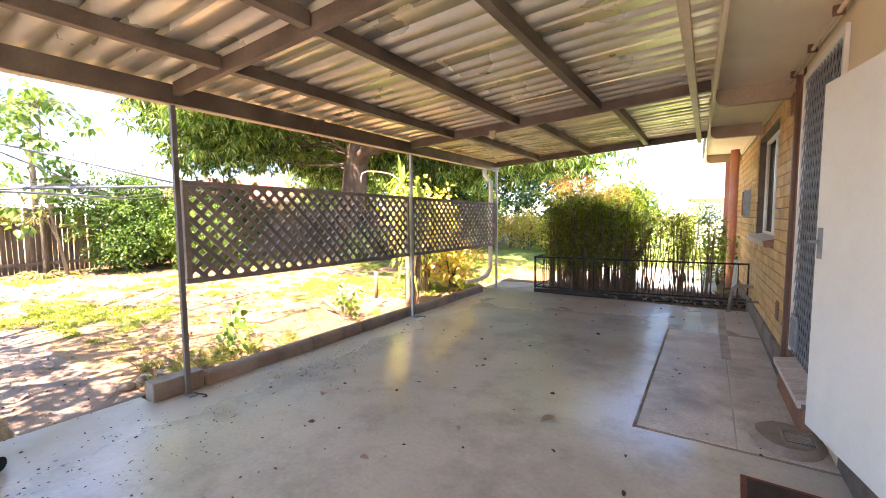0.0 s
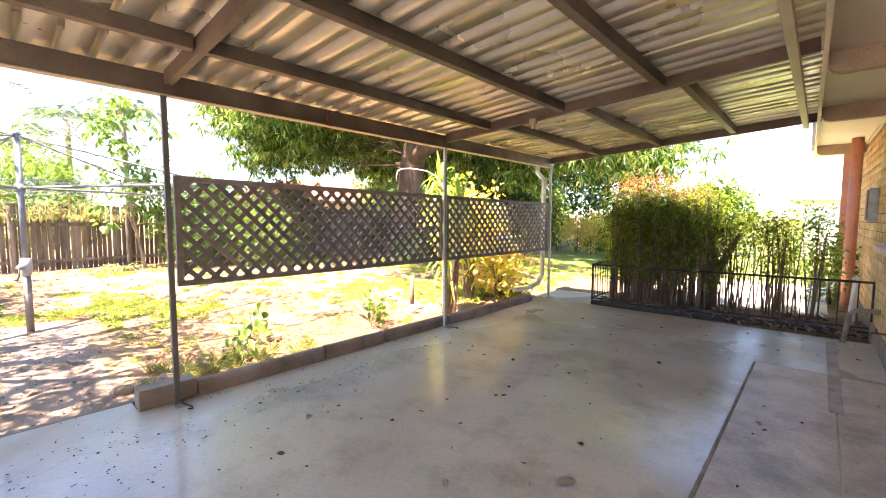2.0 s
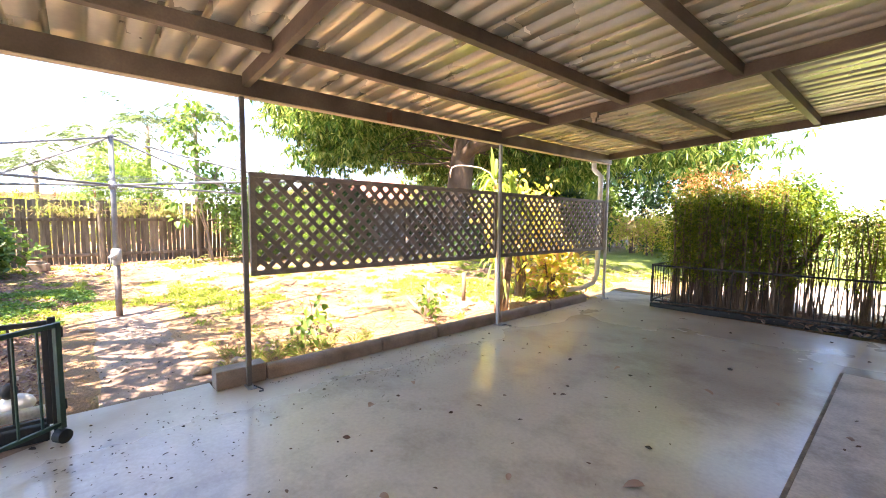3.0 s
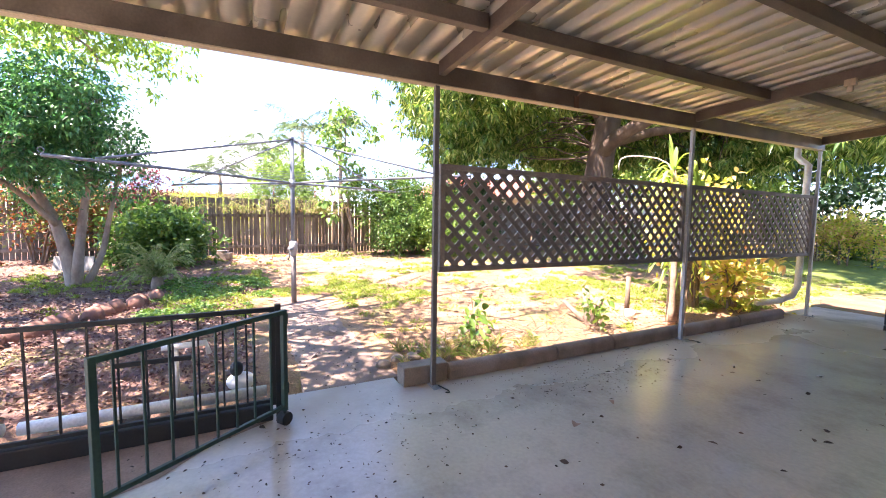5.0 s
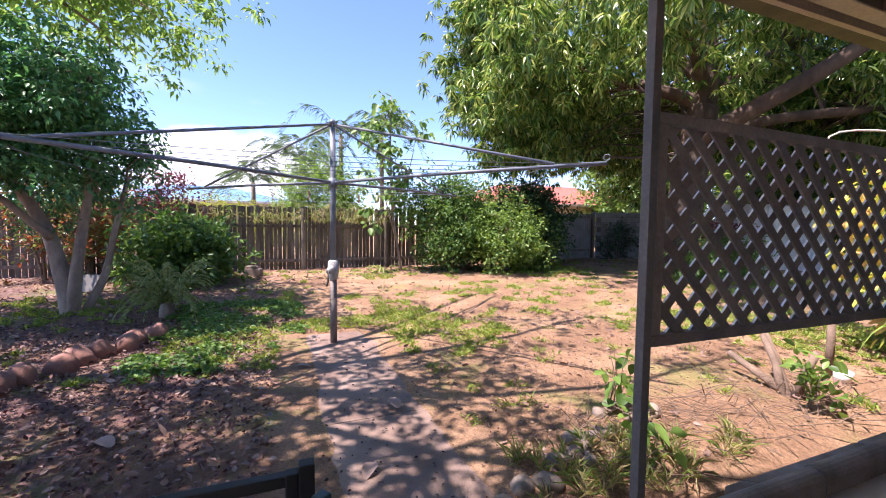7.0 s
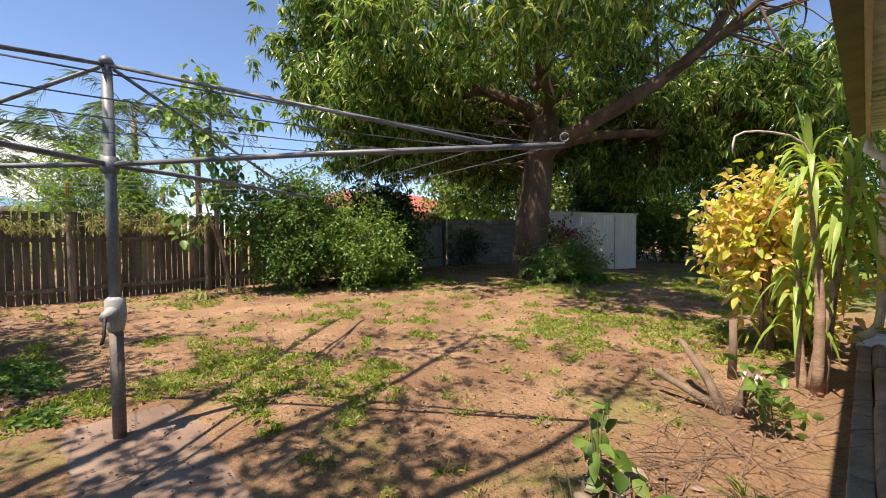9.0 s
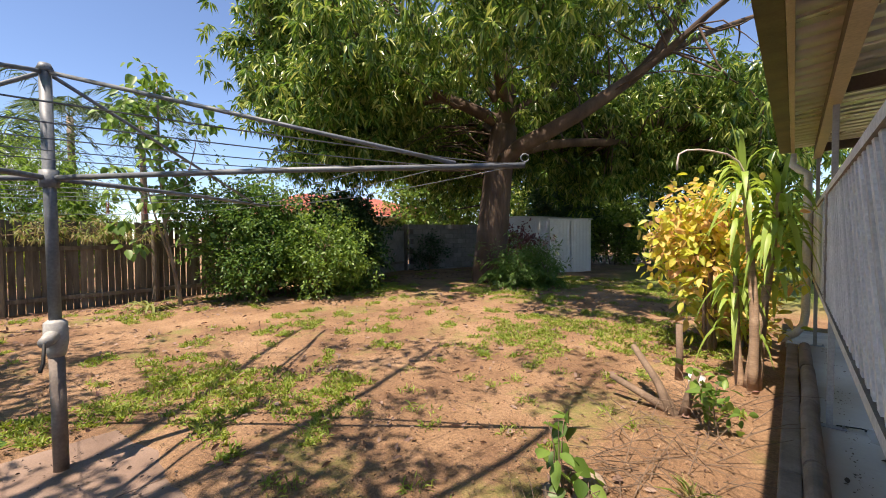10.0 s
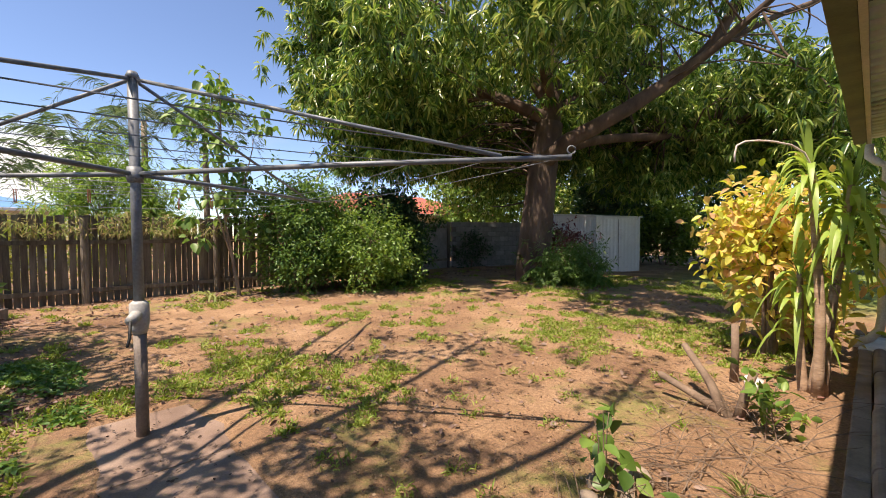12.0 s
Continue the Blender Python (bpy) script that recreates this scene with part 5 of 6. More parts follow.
tree("garden_tree", lt, left_limbs, np.concatenate([dome(130, (0.1, -0.9, 2.45), (1.9, 2.1, 1.25), -0.7, 0.25), dome(55, (0.5, 0.4, 2.8), (1.1, 1.0, 0.9), -0.6, 0.2)]), M_PALEBARK, L_LEFT, 8, 0.16, 22, 0.09, 0.045,
     "multi-stemmed garden tree with pale bark and fine green leaves", r0=0.025, hang=0.2, twig_jitter=0.3)
nt = on_ground(-8.2, -4.6)
near_limbs = [
    ([(0, 0, -0.1), (0.1, 0.2, 1.5), (0.3, 0.7, 3.0), (0.8, 1.4, 4.2), (1.6, 2.2, 5.0)], 0.16, 0.05),
    ([(0.3, 0.7, 3.0), (0, 1.6, 4.0), (-0.6, 2.6, 4.6), (-1.2, 3.4, 4.9)], 0.07, 0.02),
    ([(0.5, 1.0, 3.5), (1.6, 1.6, 4.2), (2.8, 2.4, 4.6), (3.6, 3.2, 4.8)], 0.07, 0.02),
    ([(0.3, 0.7, 3.0), (-1.2, 1.4, 4.2), (-2.6, 2.2, 4.9), (-3.4, 3.0, 5.3)], 0.08, 0.02),
    ([(0.8, 1.4, 4.2), (1.2, 2.8, 5.6), (1.0, 4.4, 6.3), (0.4, 6.4, 6.7)], 0.09, 0.025),
    ([(1.2, 1.8, 4.6), (2.2, 3.4, 5.8), (2.6, 5.0, 6.4), (2.4, 6.8, 6.8)], 0.08, 0.02),
    ([(1.0, 2.4, 5.2), (0.0, 3.6, 6.2), (-1.2, 4.8, 6.7), (-2.0, 5.8, 7.0)], 0.07, 0.02),
    ([(1.6, 2.2, 5.0), (3.0, 3.2, 5.8), (3.8, 4.4, 6.3), (4.0, 5.6, 6.6)], 0.07, 0.02),
]
tree("garden_tree", nt, near_limbs, np.concatenate([dome(28, (0.2, 0.9, 4.6), (3.0, 2.2, 1.2), -0.7, 0.15), dome(85, (3.0, 2.4, 5.2), (2.6, 2.5, 1.0), -0.6, 0.15), dome(75, (-2.6, 2.2, 4.9), (2.2, 2.0, 1.2), -0.7, 0.15), dome(15, (1.2, 4.6, 6.5), (3.1, 2.6, 0.6), -0.8, 0.1)]), M_PALEBARK, L_LIGHT, 7, 0.2, 15, 0.13, 0.065,
     "spreading garden tree with light green leaves overhead", r0=0.03, hang=0.3, twig_jitter=0.4)


def shrub(name, base, radii, stems, n_t, per, leaf_l, leaf_w, mat_, label, height_off=0.0, hang=0.1, category="shrub", shell=0.5, spread=0.16, jitter=0.22, stem_r=0.03):
    ob = thing(name, base, label, category)
    bm = bmesh.new()
    nodes, rr = [], []
    c = np.array([0, 0, radii[2] + height_off])
    for k in range(stems):
        a = rng.uniform(0, 2 * math.pi)
        e = c + np.array([math.cos(a) * radii[0] * 0.6, math.sin(a) * radii[1] * 0.6, radii[2] * rng.uniform(0.0, 0.6)])
        line = poly([(math.cos(a) * 0.1, math.sin(a) * 0.1, -0.1), e * np.array([0.4, 0.4, 0.5]), e], 8)
        r = [stem_r * (1 - 0.1 * i) for i in range(8)]
        tube(bm, line, r, 6)
        nodes += line
        rr += r
    T = dome(n_t, c, radii, -0.8, shell)
    T[:, 2] = np.maximum(T[:, 2], 0.08)
    branch_out(bm, nodes, rr, T, min(0.01, stem_r * 0.6))
    part("stem", bm, M_TWIG, ob, smooth=True)
    cc = np.repeat(T, 6, 0) + rng.normal(size=(len(T) * 6, 3)) * jitter
    p = np.repeat(cc, per, 0)
    o = unit(rng.normal(size=p.shape))
    p = p + o * spread * rng.random((len(p), 1))
    p[:, 2] = np.maximum(p[:, 2], 0.02)
    n = len(p)
    leaves("foliage", p, o + np.array([0, 0, 0.15 - hang]), leaf_l * rng.uniform(0.7, 1.2, n), leaf_w * rng.uniform(0.7, 1.2, n), mat_, ob)
    return ob


shrub("shrub", on_ground(-12.35, 5.9), (0.95, 1.2, 0.82), 8, 105, 16, 0.085, 0.05, L_BUSH, "bright green uneven shrub along the fence", shell=0.25, jitter=0.3)
shrub("shrub", on_ground(-12.9, 4.7), (0.7, 0.9, 0.95), 7, 70, 14, 0.08, 0.046, L_MIDBUSH, "mid-green leafy shrub along the fence", shell=0.25, jitter=0.28)
shrub("shrub", on_ground(-12.5, 7.0), (0.5, 0.6, 0.5), 5, 36, 13, 0.09, 0.05, L_MIDBUSH, "low mid-green shrub along the fence", shell=0.25, jitter=0.26)
shrub("shrub", on_ground(-13.4, 5.0), (0.8, 1.5, 1.3), 8, 140, 15, 0.09, 0.05, L_MIDBUSH, "tall dark green shrub against the fence")
shrub("shrub", on_ground(-13.5, 7.5), (0.8, 1.4, 1.3), 7, 110, 14, 0.13, 0.06, L_DARKBUSH, "dark large-leaved shrub against the fence")
shrub("shrub", on_ground(-12.6, -1.5), (0.8, 1.1, 0.62), 7, 80, 14, 0.14, 0.07, L_MIDBUSH, "dense dark green shrub by the fence")
shrub("shrub", on_ground(-13.7, -4.0), (0.8, 1.5, 1.1), 7, 70, 12, 0.1, 0.055, L_RUSSET, "russet and green leafy shrub by the fence")
shrub("shrub", on_ground(-13.9, -1.9), (0.4, 0.6, 1.2), 5, 40, 12, 0.075, 0.045, L_PURPLE, "purple-leaved shrub by the fence", 0.2)
shrub("shrub", on_ground(-10.6, 11.6), (0.7, 0.7, 0.7), 5, 36, 12, 0.09, 0.05, L_PURPLE, "reddish leafy shrub beside the mango trunk")
shrub("shrub", on_ground(-15.0, 12.6), (0.5, 0.6, 0.7), 4, 34, 12, 0.1, 0.05, L_DARKBUSH, "small shrub in front of the block wall")

# far trees that close the view behind the mango and the lawn
for x, y, r, h, m_, kind_ in ((-14.5, 21.0, 3.4, 4.2, L_MANGO, "dark"), (-9.0, 22.5, 3.6, 4.4, L_DARKBUSH, "dark"), (-19.5, 19.0, 3.0, 3.2, L_BUSH, "bright"),
                              (-5.5, 19.6, 1.0, 0.9, L_BUSH, "bright"), (-10.0, 19.0, 1.4, 1.3, L_BUSH, "bright"), (-7.0, 18.4, 0.7, 0.6, L_BUSH, "bright"), (-3.4, 21.5, 1.5, 1.5, L_BUSH, "bright"), (-12.0, 18.5, 1.6, 2.4, L_DARKBUSH, "dark")):
    shrub("far_tree" if r > 2 else "shrub", on_ground(x, y), (r, r, h), 6, int(40 + 55 * r), 11, 0.11 + 0.045 * r, 0.055 + 0.025 * r, m_, kind_ + " green leafy growth at the end of the yard", 0.0, category="tree" if r > 2 else "shrub", spread=0.3 if r > 2 else 0.16, jitter=0.2 * r)

shrub("garden_shrub", on_ground(-6.3, 16.2), (0.5, 0.5, 0.42), 4, 30, 9, 0.1, 0.055, L_CROTON, "red and orange leafed shrub on the lawn", 0.55)
shrub("garden_shrub", on_ground(-7.1, 16.6), (0.55, 0.5, 0.36), 4, 30, 9, 0.1, 0.055, L_CROTON, "yellow-leafed shrub on the lawn", 0.5)
shrub("garden_shrub", on_ground(-5.3, 16.8), (0.6, 0.5, 0.36), 4, 30, 9, 0.1, 0.055, L_CROTON, "yellow and orange leafed shrub on the lawn", 0.45)


# sapling with large leaves in front of the fence
sp = on_ground(-13.4, 3.55)
tree("sapling", sp, [([(0, 0, -0.05), (-0.02, -0.12, 0.8), (-0.05, -0.25, 1.7), (0.0, -0.3, 3.0), (0.0, -0.3, 4.6)], 0.045, 0.012), ([(-0.03, -0.15, 0.9), (0.05, -0.4, 1.7), (0.1, -0.6, 2.6)], 0.025, 0.01), ([(-0.05, -0.25, 1.6), (0.05, 0.1, 2.4), (0.1, 0.3, 3.2)], 0.02, 0.01)],
     np.concatenate([np.column_stack([rng.normal(0, 0.26, 40), -0.3 + rng.normal(0, 0.36, 40), rng.uniform(1.6, 4.7, 40)]), np.array([[0.2, -0.8, 1.5], [0.1, -0.7, 1.3], [0.0, 0.2, 1.2]])]), M_PALEBARK, L_SAPLING, 3, 0.2, 6, 0.17, 0.12,
     "slim young tree with large light green leaves", r0=0.012, hang=0.5, twig_jitter=0.16)


def fronds(name, base, trunk_h, n, length, mat_, label, rise=0.9, leaflet=0.3, width=0.03, drop=1.0, count=46, trunk_r=0.08, category="palm", trunk_mat=None):
    """A crown of feather fronds on a trunk."""
    ob = thing(name, base, label, category)
    if trunk_h > 0.05:
        part("trunk", atube(poly([(0, 0, -0.1), (0.05, 0, trunk_h * 0.5), (0, 0, trunk_h)], 8), [trunk_r * (1.2 - 0.05 * i) for i in range(8)], 10), trunk_mat or M_PALEBARK, ob, smooth=True)
    for k in range(n):
        a = 2 * math.pi * k / n + rng.uniform(-0.3, 0.3)
        L = length * rng.uniform(0.75, 1.1)
        up = rise * rng.uniform(0.5, 1.2)
        s = np.linspace(0, 1, 14)
        u = np.array([math.cos(a), math.sin(a), 0])
        line = np.outer(s * L * 0.85, u) + np.outer(up * L * s - drop * L * s ** 2.2, [0, 0, 1]) + np.array([0, 0, trunk_h])
        stem = part("frond", tube(bmesh.new(), line, [0.012 * (1 - 0.8 * q) for q in s], 5, False), mat_, ob)
        ss = np.repeat(rng.uniform(0.12, 1.0, count), 1)
        P = np.stack([np.interp(ss, s, line[:, i]) for i in range(3)], 1)
        side = np.array([-u[1], u[0], 0])
        sg = np.where(np.arange(count) % 2, 1, -1)[:, None]
        D = sg * side + u * 0.7 + np.array([0, 0, -0.35]) + rng.normal(size=(count, 3)) * 0.15
        tagged(leaves("frond_blade", P, D, leaflet * (1.1 - 0.6 * ss), width, mat_, stem, droop=0.25), kind="stuff")
    return ob


fronds("palm", (-18.0, 2.6, 0), 4.6, 11, 2.7, L_PALM, "feathery grey-green palm behind the fence", 1.25, 0.62, 0.013, 1.6, 76)
fronds("palm", (-17.4, 1.2, 0), 3.4, 11, 2.6, L_PALM, "feathery grey-green palm behind the fence", 1.2, 0.62, 0.013, 1.6, 76)
fronds("palm", (-17.6, 4.0, 0), 4.8, 11, 2.3, L_PALM, "feathery grey-green palm behind the fence", 1.2, 0.62, 0.013, 1.6, 76)
fronds("palm", (-18.2, -0.3, 0), 2.8, 10, 2.5, L_PALM, "feathery grey-green palm behind the fence", 1.2, 0.62, 0.013, 1.6, 76)
fronds("cycad", on_ground(-9.75, -1.07), 0.16, 44, 0.85, L_CYCAD, "pale yellow-green spiky cycad with some dry fronds", 1.7, 0.1, 0.018, 1.15, 64, 0.1, "plant")
shrub("fern_bank", on_ground(-9.5, 10.35), (1.1, 0.8, 0.42), 6, 70, 14, 0.13, 0.03, L_FERN, "lush green ferny growth at the mango's foot", 0.05, category="fern")
for x, y, s in ((-9.9, 10.0, 1.05), (-9.4, 9.9, 1.1), (-8.9, 10.3, 0.9)):
    fronds("fern", on_ground(x, y), 0.0, 16, 1.0 * s, L_FERN, "lush green fern clump at the mango's foot", 1.5, 0.2, 0.035, 1.35, 60, 0.03, "fern")
shrub("shrub", (-16.4, 1.9, 0), (0.8, 1.4, 1.65), 8, 130, 15, 0.2, 0.03, L_LIGHT, "light green bamboo-like growth over the fence", 0.3, hang=0.5)
shrub("shrub", (-15.7, -2.2, 0), (0.45, 4.2, 0.95), 9, 150, 10, 0.16, 0.022, L_YELLOWGREEN, "yellow-green grassy growth behind the fence", 0.25, hang=0.3)
shrub("shrub", (-16.3, 6.6, 0), (0.6, 2.6, 1.0), 8, 90, 11, 0.1, 0.055, L_MIDBUSH, "leafy green growth behind the fence", 0.2)
shrub("vine", (-14.46, 0.4, 1.5), (0.12, 3.4, 0.14), 5, 55, 10, 0.12, 0.02, L_STRAW, "yellow-green vine trailing along the fence top", 0.0, hang=0.9, category="vine", stem_r=0.008, jitter=0.12, spread=0.08)


def strap_leaves(n, base, length, width, lift, drop, spread_z=0.0):
    """Arching strap leaves: arrays of ribbons with a fold along the middle."""
    V, F = [], []
    for k in range(n):
        a = rng.uniform(0, 2 * math.pi)
        u = np.array([math.cos(a), math.sin(a), 0])
        side = np.array([-u[1], u[0], 0])
        L = length * rng.uniform(0.65, 1.15)
        up = lift * rng.uniform(0.5, 1.3)
        dr = drop * rng.uniform(0.7, 1.3)
        b = np.array(base) + np.array([0, 0, rng.uniform(-spread_z, 0)])
        s = np.linspace(0, 1, 7)
        flat = np.sqrt(np.maximum(1 - (up - dr * s) ** 2 * 0.4, 0.15))
        line = b + np.outer(np.cumsum(flat) / 7 * L * 0.9, u) + np.outer((up * s - dr * s * s) * L, [0, 0, 1])
        w = width * np.array([0.45, 0.85, 1.0, 0.95, 0.8, 0.5, 0.05])
        i0 = len(V) * 21
        rows3 = np.stack([line + side * w[:, None] / 2 + np.array([0, 0, 1]) * w[:, None] * 0.18, line, line - side * w[:, None] / 2 + np.array([0, 0, 1]) * w[:, None] * 0.18], 1)
        V.append(rows3.reshape(-1, 3))
        for i in range(6):
            for j in range(2):
                q = i0 + i * 3 + j
                F.append((q, q + 1, q + 4, q + 3))
    return np.concatenate(V), np.array(F)


def strap_plant(name, base, stems, label, category, length, width, n, mat_, lift=0.9, drop=1.5, stem_r=0.045, low=0.5):
    ob = thing(name, base, label, category)
    for pts in stems:
        if len(pts) > 1:
            part("stem", atube(poly(pts, 9), [stem_r * (1.15 - 0.07 * i) for i in range(9)], 9), M_STEM, ob, smooth=True)
        for k in range(n):
            fresh = k < n // 5 and len(pts) > 1
            v, f = strap_leaves(1, pts[-1], length * (0.75 if fresh else 1), width, lift * (2.0 if fresh else 1), drop * (0.7 if fresh else 1), low * (k / n) ** 1.1)
            o = new("leaf", raw_mesh("leaf", v, f, mat_, True))
            o.parent = ob
    return ob


strap_plant("dracaena", on_ground(-4.36, 5.62), [[(0.04, 0.0, -0.05), (0.05, -0.02, 0.7), (0.0, 0.02, 1.4), (-0.05, 0, 2.12)], [(0.0, 0.08, -0.05), (0.06, 0.1, 0.5), (0.14, 0.14, 1.0), (0.2, 0.18, 1.75)], [(-0.06, 0.1, -0.05), (-0.1, 0.14, 0.4), (-0.12, 0.2, 1.1)], [(0.06, 0.16, -0.05), (0.12, 0.2, 0.9), (0.22, 0.1, 1.9)]],
            "tall dracaena with strappy arching green leaves on pale stems", "plant", 0.42, 0.058, 42, L_DRAC, 0.95, 1.45, 0.042, 1.0)
strap_plant("strap_lily", on_ground(-13.2, 3.0), [[(0, 0, 0.02)]], "small clump of arching strap leaves by the fence", "plant", 0.65, 0.04, 20, L_STRAW, 1.0, 1.1, low=0.0)
shrub("croton", on_ground(-4.88, 6.9), (0.46, 0.58, 0.58), 7, 75, 5, 0.125, 0.07, L_CROTON, "yellow and orange croton bush in sunlight", 0.88, hang=0.35, shell=0.25)
shrub("shrub", on_ground(-4.55, 7.4), (0.3, 0.42, 0.42), 4, 26, 4, 0.15, 0.075, L_CROTON, "yellow-green leafy croton low beside the downpipe", 0.05)

# low plants, cut stumps and sticks in the bed by the kerb
hz = float(ground_z(-5.05, 2.87))
shrub("seedling", (-5.05, 2.9, hz), (0.12, 0.13, 0.3), 3, 5, 1, 0.13, 0.085, L_BUSH, "young leafy seedling growing in the bed", 0.05, hang=0.25, category="plant", stem_r=0.006, jitter=0.07, spread=0.05)
shrub("seedling", (-4.5, 2.5, 0), (0.1, 0.12, 0.14), 3, 4, 1, 0.12, 0.06, L_BUSH, "young leafy seedling growing in the bed", 0.02, hang=0.25, category="plant", stem_r=0.006, jitter=0.07, spread=0.05)
shrub("seedling", on_ground(-4.5, 4.35), (0.12, 0.14, 0.2), 3, 6, 2, 0.1, 0.06, L_BUSH, "fresh shoots round a cut stump", 0.08, hang=0.2, category="plant", stem_r=0.006, jitter=0.07, spread=0.05)
stump = thing("cut_stump", on_ground(-4.72, 4.5), "cluster of sawn-off shrub stems leaning from the soil", "stump")
for k, (dx, dy, h) in enumerate(((-0.42, 0.3, 0.4), (-0.5, 0.45, 0.42), (0.1, 0.12, 0.4), (-0.6, 0.1, 0.2))):
    part("stem", atube([(0.03 * k - 0.06, 0.02 * k, -0.05), (dx * 0.5, dy * 0.5, h * 0.5), (dx, dy, h)], [0.042, 0.034, 0.028], 9), M_TWIG, stump, smooth=True)
stake = thing("cut_stump", on_ground(-4.92, 5.45), "single upright sawn-off stem", "stump")
part("stem", atube([(0, 0, -0.05), (0.01, 0, 0.3), (0, 0.01, 0.58)], [0.04, 0.034, 0.032], 9), M_TWIG, stake, smooth=True)
stalk = thing("dry_flower_stalk", on_ground(-4.36, 5.62), "pale dry bent stalk hanging out of the dracaena", "stalk")
part("stalk", atube(poly([(0.0, 0, 1.95), (-0.1, -0.12, 2.22), (-0.32, -0.36, 2.3), (-0.5, -0.5, 2.28), (-0.52, -0.52, 2.12)], 10), 0.009, 7), M_PALEBRICK, stalk, smooth=True)

bm = bmesh.new()
for k in range(170):
    x, y = rng.uniform(-5.1, -4.25), rng.uniform(2.2, 5.2)
    a, L = rng.uniform(0, 6.28), rng.uniform(0.15, 0.6)
    h = rng.uniform(0.0, 0.18)
    z = float(ground_z(x, y)) + 0.01
    tube(bm, [(x, y, z), (x + math.cos(a) * L * 0.5, y + math.sin(a) * L * 0.5, z + h * 0.8), (x + math.cos(a) * L, y + math.sin(a) * L, z + h)], [0.004, 0.003, 0.0015], 4, False)
for k in range(70):
    x, y = rng.uniform(-0.2, 0.45), rng.uniform(8.5, 9.3)
    a, L = rng.uniform(0, 6.28), rng.uniform(0.12, 0.4)
    h = rng.uniform(0.02, 0.14)
    tube(bm, [(x, y, 0.0), (x + math.cos(a) * L, y + math.sin(a) * L, h)], [0.012, 0.006], 4, False)
tagged(part("dry_twigs", bm, M_TWIG, None), "dry fallen twigs heaped in the garden bed", "twigs", kind="stuff")


def rock(seed, s):
    bm = bmesh.new()
    bmesh.ops.create_icosphere(bm, subdivisions=2, radius=1)
    for v in bm.verts:
        k = 1 + 0.35 * noise.noise(v.co * 1.3 + Vector((seed, 0, 0)))
        v.co = Vector((v.co.x * s[0], v.co.y * s[1], v.co.z * s[2])) * k
    return bm


for k in range(12):
    s = k / 11
    x, y = -6.3 - 2.3 * s, -2.2 + 1.25 * s + 0.05 * math.sin(k * 2.3)
    st = new("edging_stone", mesh_of(rock(k, (0.14, 0.12, 0.13)), "edging_stone", M_REDSTONE, True))
    st.matrix_basis = pose(*on_ground(x, y, 0.045), 0, 0, k * 40)
    tagged(st, "rounded red-brown stone edging the garden bed", "stone", "stones edging the side bed")
for k in range(16):
    x, y = -4.35 - 0.75 * (k / 21) ** 0.6 + rng.normal() * 0.08, 1.6 + 2.2 * (k / 21) + rng.normal() * 0.1
    st = new("bed_rock", mesh_of(rock(k + 40, (rng.uniform(0.04, 0.1), rng.uniform(0.04, 0.09), 0.05)), "bed_rock", M_ROCK, True))
    st.matrix_basis = pose(*on_ground(x, y, 0.015), 0, 0, k * 55)
    tagged(st, "small pale rock in the garden bed", "rock", "rocks in the kerb bed")

# odd things lying about the yard
pot = new("plastic_tub", mesh_of(atube([(0, 0, 0), (0, 0, 0.13)], [0.06, 0.075], 14), "plastic_tub", M_WHITE, True))
pot.matrix_basis = pose(*on_ground(-4.75, 5.3), 0, 8, 0)
tagged(pot, "small white plastic tub lying in the bed", "tub")
blk1 = new("concrete_block", mesh_of(box(abox(-0.2, 0.2, -0.1, 0.1, 0, 0.18, 0.012), -0.16, 0.12, -0.07, 0.08, 0.181, 0.24, 0.01), "concrete_block", M_KERB))
blk1.matrix_basis = pose(*on_ground(-13.4, -0.1), 0, 0, 70)
tagged(blk1, "old grey concrete blocks stacked by the fence", "block")
board = new("pale_board", mesh_of(abox(-0.015, 0.015, -0.4, 0.4, -0.1, 0.32, 0.006), "pale_board", M_BLOCK))
board.matrix_basis = pose(*on_ground(-12.0, -2.9), 0, -14, -20)
tagged(board, "weathered pale board leaning among the shrubs", "board")
for k, (x, y, a) in enumerate(((-5.0, 0.98, 30), (-5.6, 1.3, 110), (-6.9, 0.6, 200), (-5.7, -0.5, 75), (-6.3, -1.4, 140), (-5.2, -1.1, 10))):
    v, f = strap_leaves(1, (0, 0, 0), 0.24, 0.09, 0.25, 0.25)
    lf = new("fallen_leaf", raw_mesh("fallen_leaf", v, f, L_DRYLEAF, True))
    lf.matrix_basis = pose(*on_ground(x, y, 0.03), 8, 0, a)
    tagged(lf, "large curled brown fallen leaf on the ground", "leaf", "large fallen leaves")

# ---- hedge bed at the patio's end ----
bed = thing("hedge_bed_edge", (-2.95, 8.04, 0), "dark low edge of the hedge bed", "bed edge", kind="structure")
bm = bmesh.new()
beam_between(bm, (0, 0, 0.02), (3.55, 0.42, 0.02), 0.06, 0.09, 0.006)
part("board", bm, M_BLACK, bed)
hf = railing("steel_fence", (-2.94, 8.02, 0), 3.58, 0.73, 0.1, "low dark green steel bar fence before the hedge", "fence", -83.3, 0.19, M_BLACK)
railing("steel_fence", (-2.94, 8.05, 0), 1.1, 0.73, 0.1, "low dark green steel bar fence beside the hedge", "fence", 0, 0.12, M_BLACK)
hedge = thing("hedge", (-1.2, 8.8, 0), "dense thin-stemmed hedge with yellow-green leaves and orange tips", "hedge")
bm = bmesh.new()
tips = []
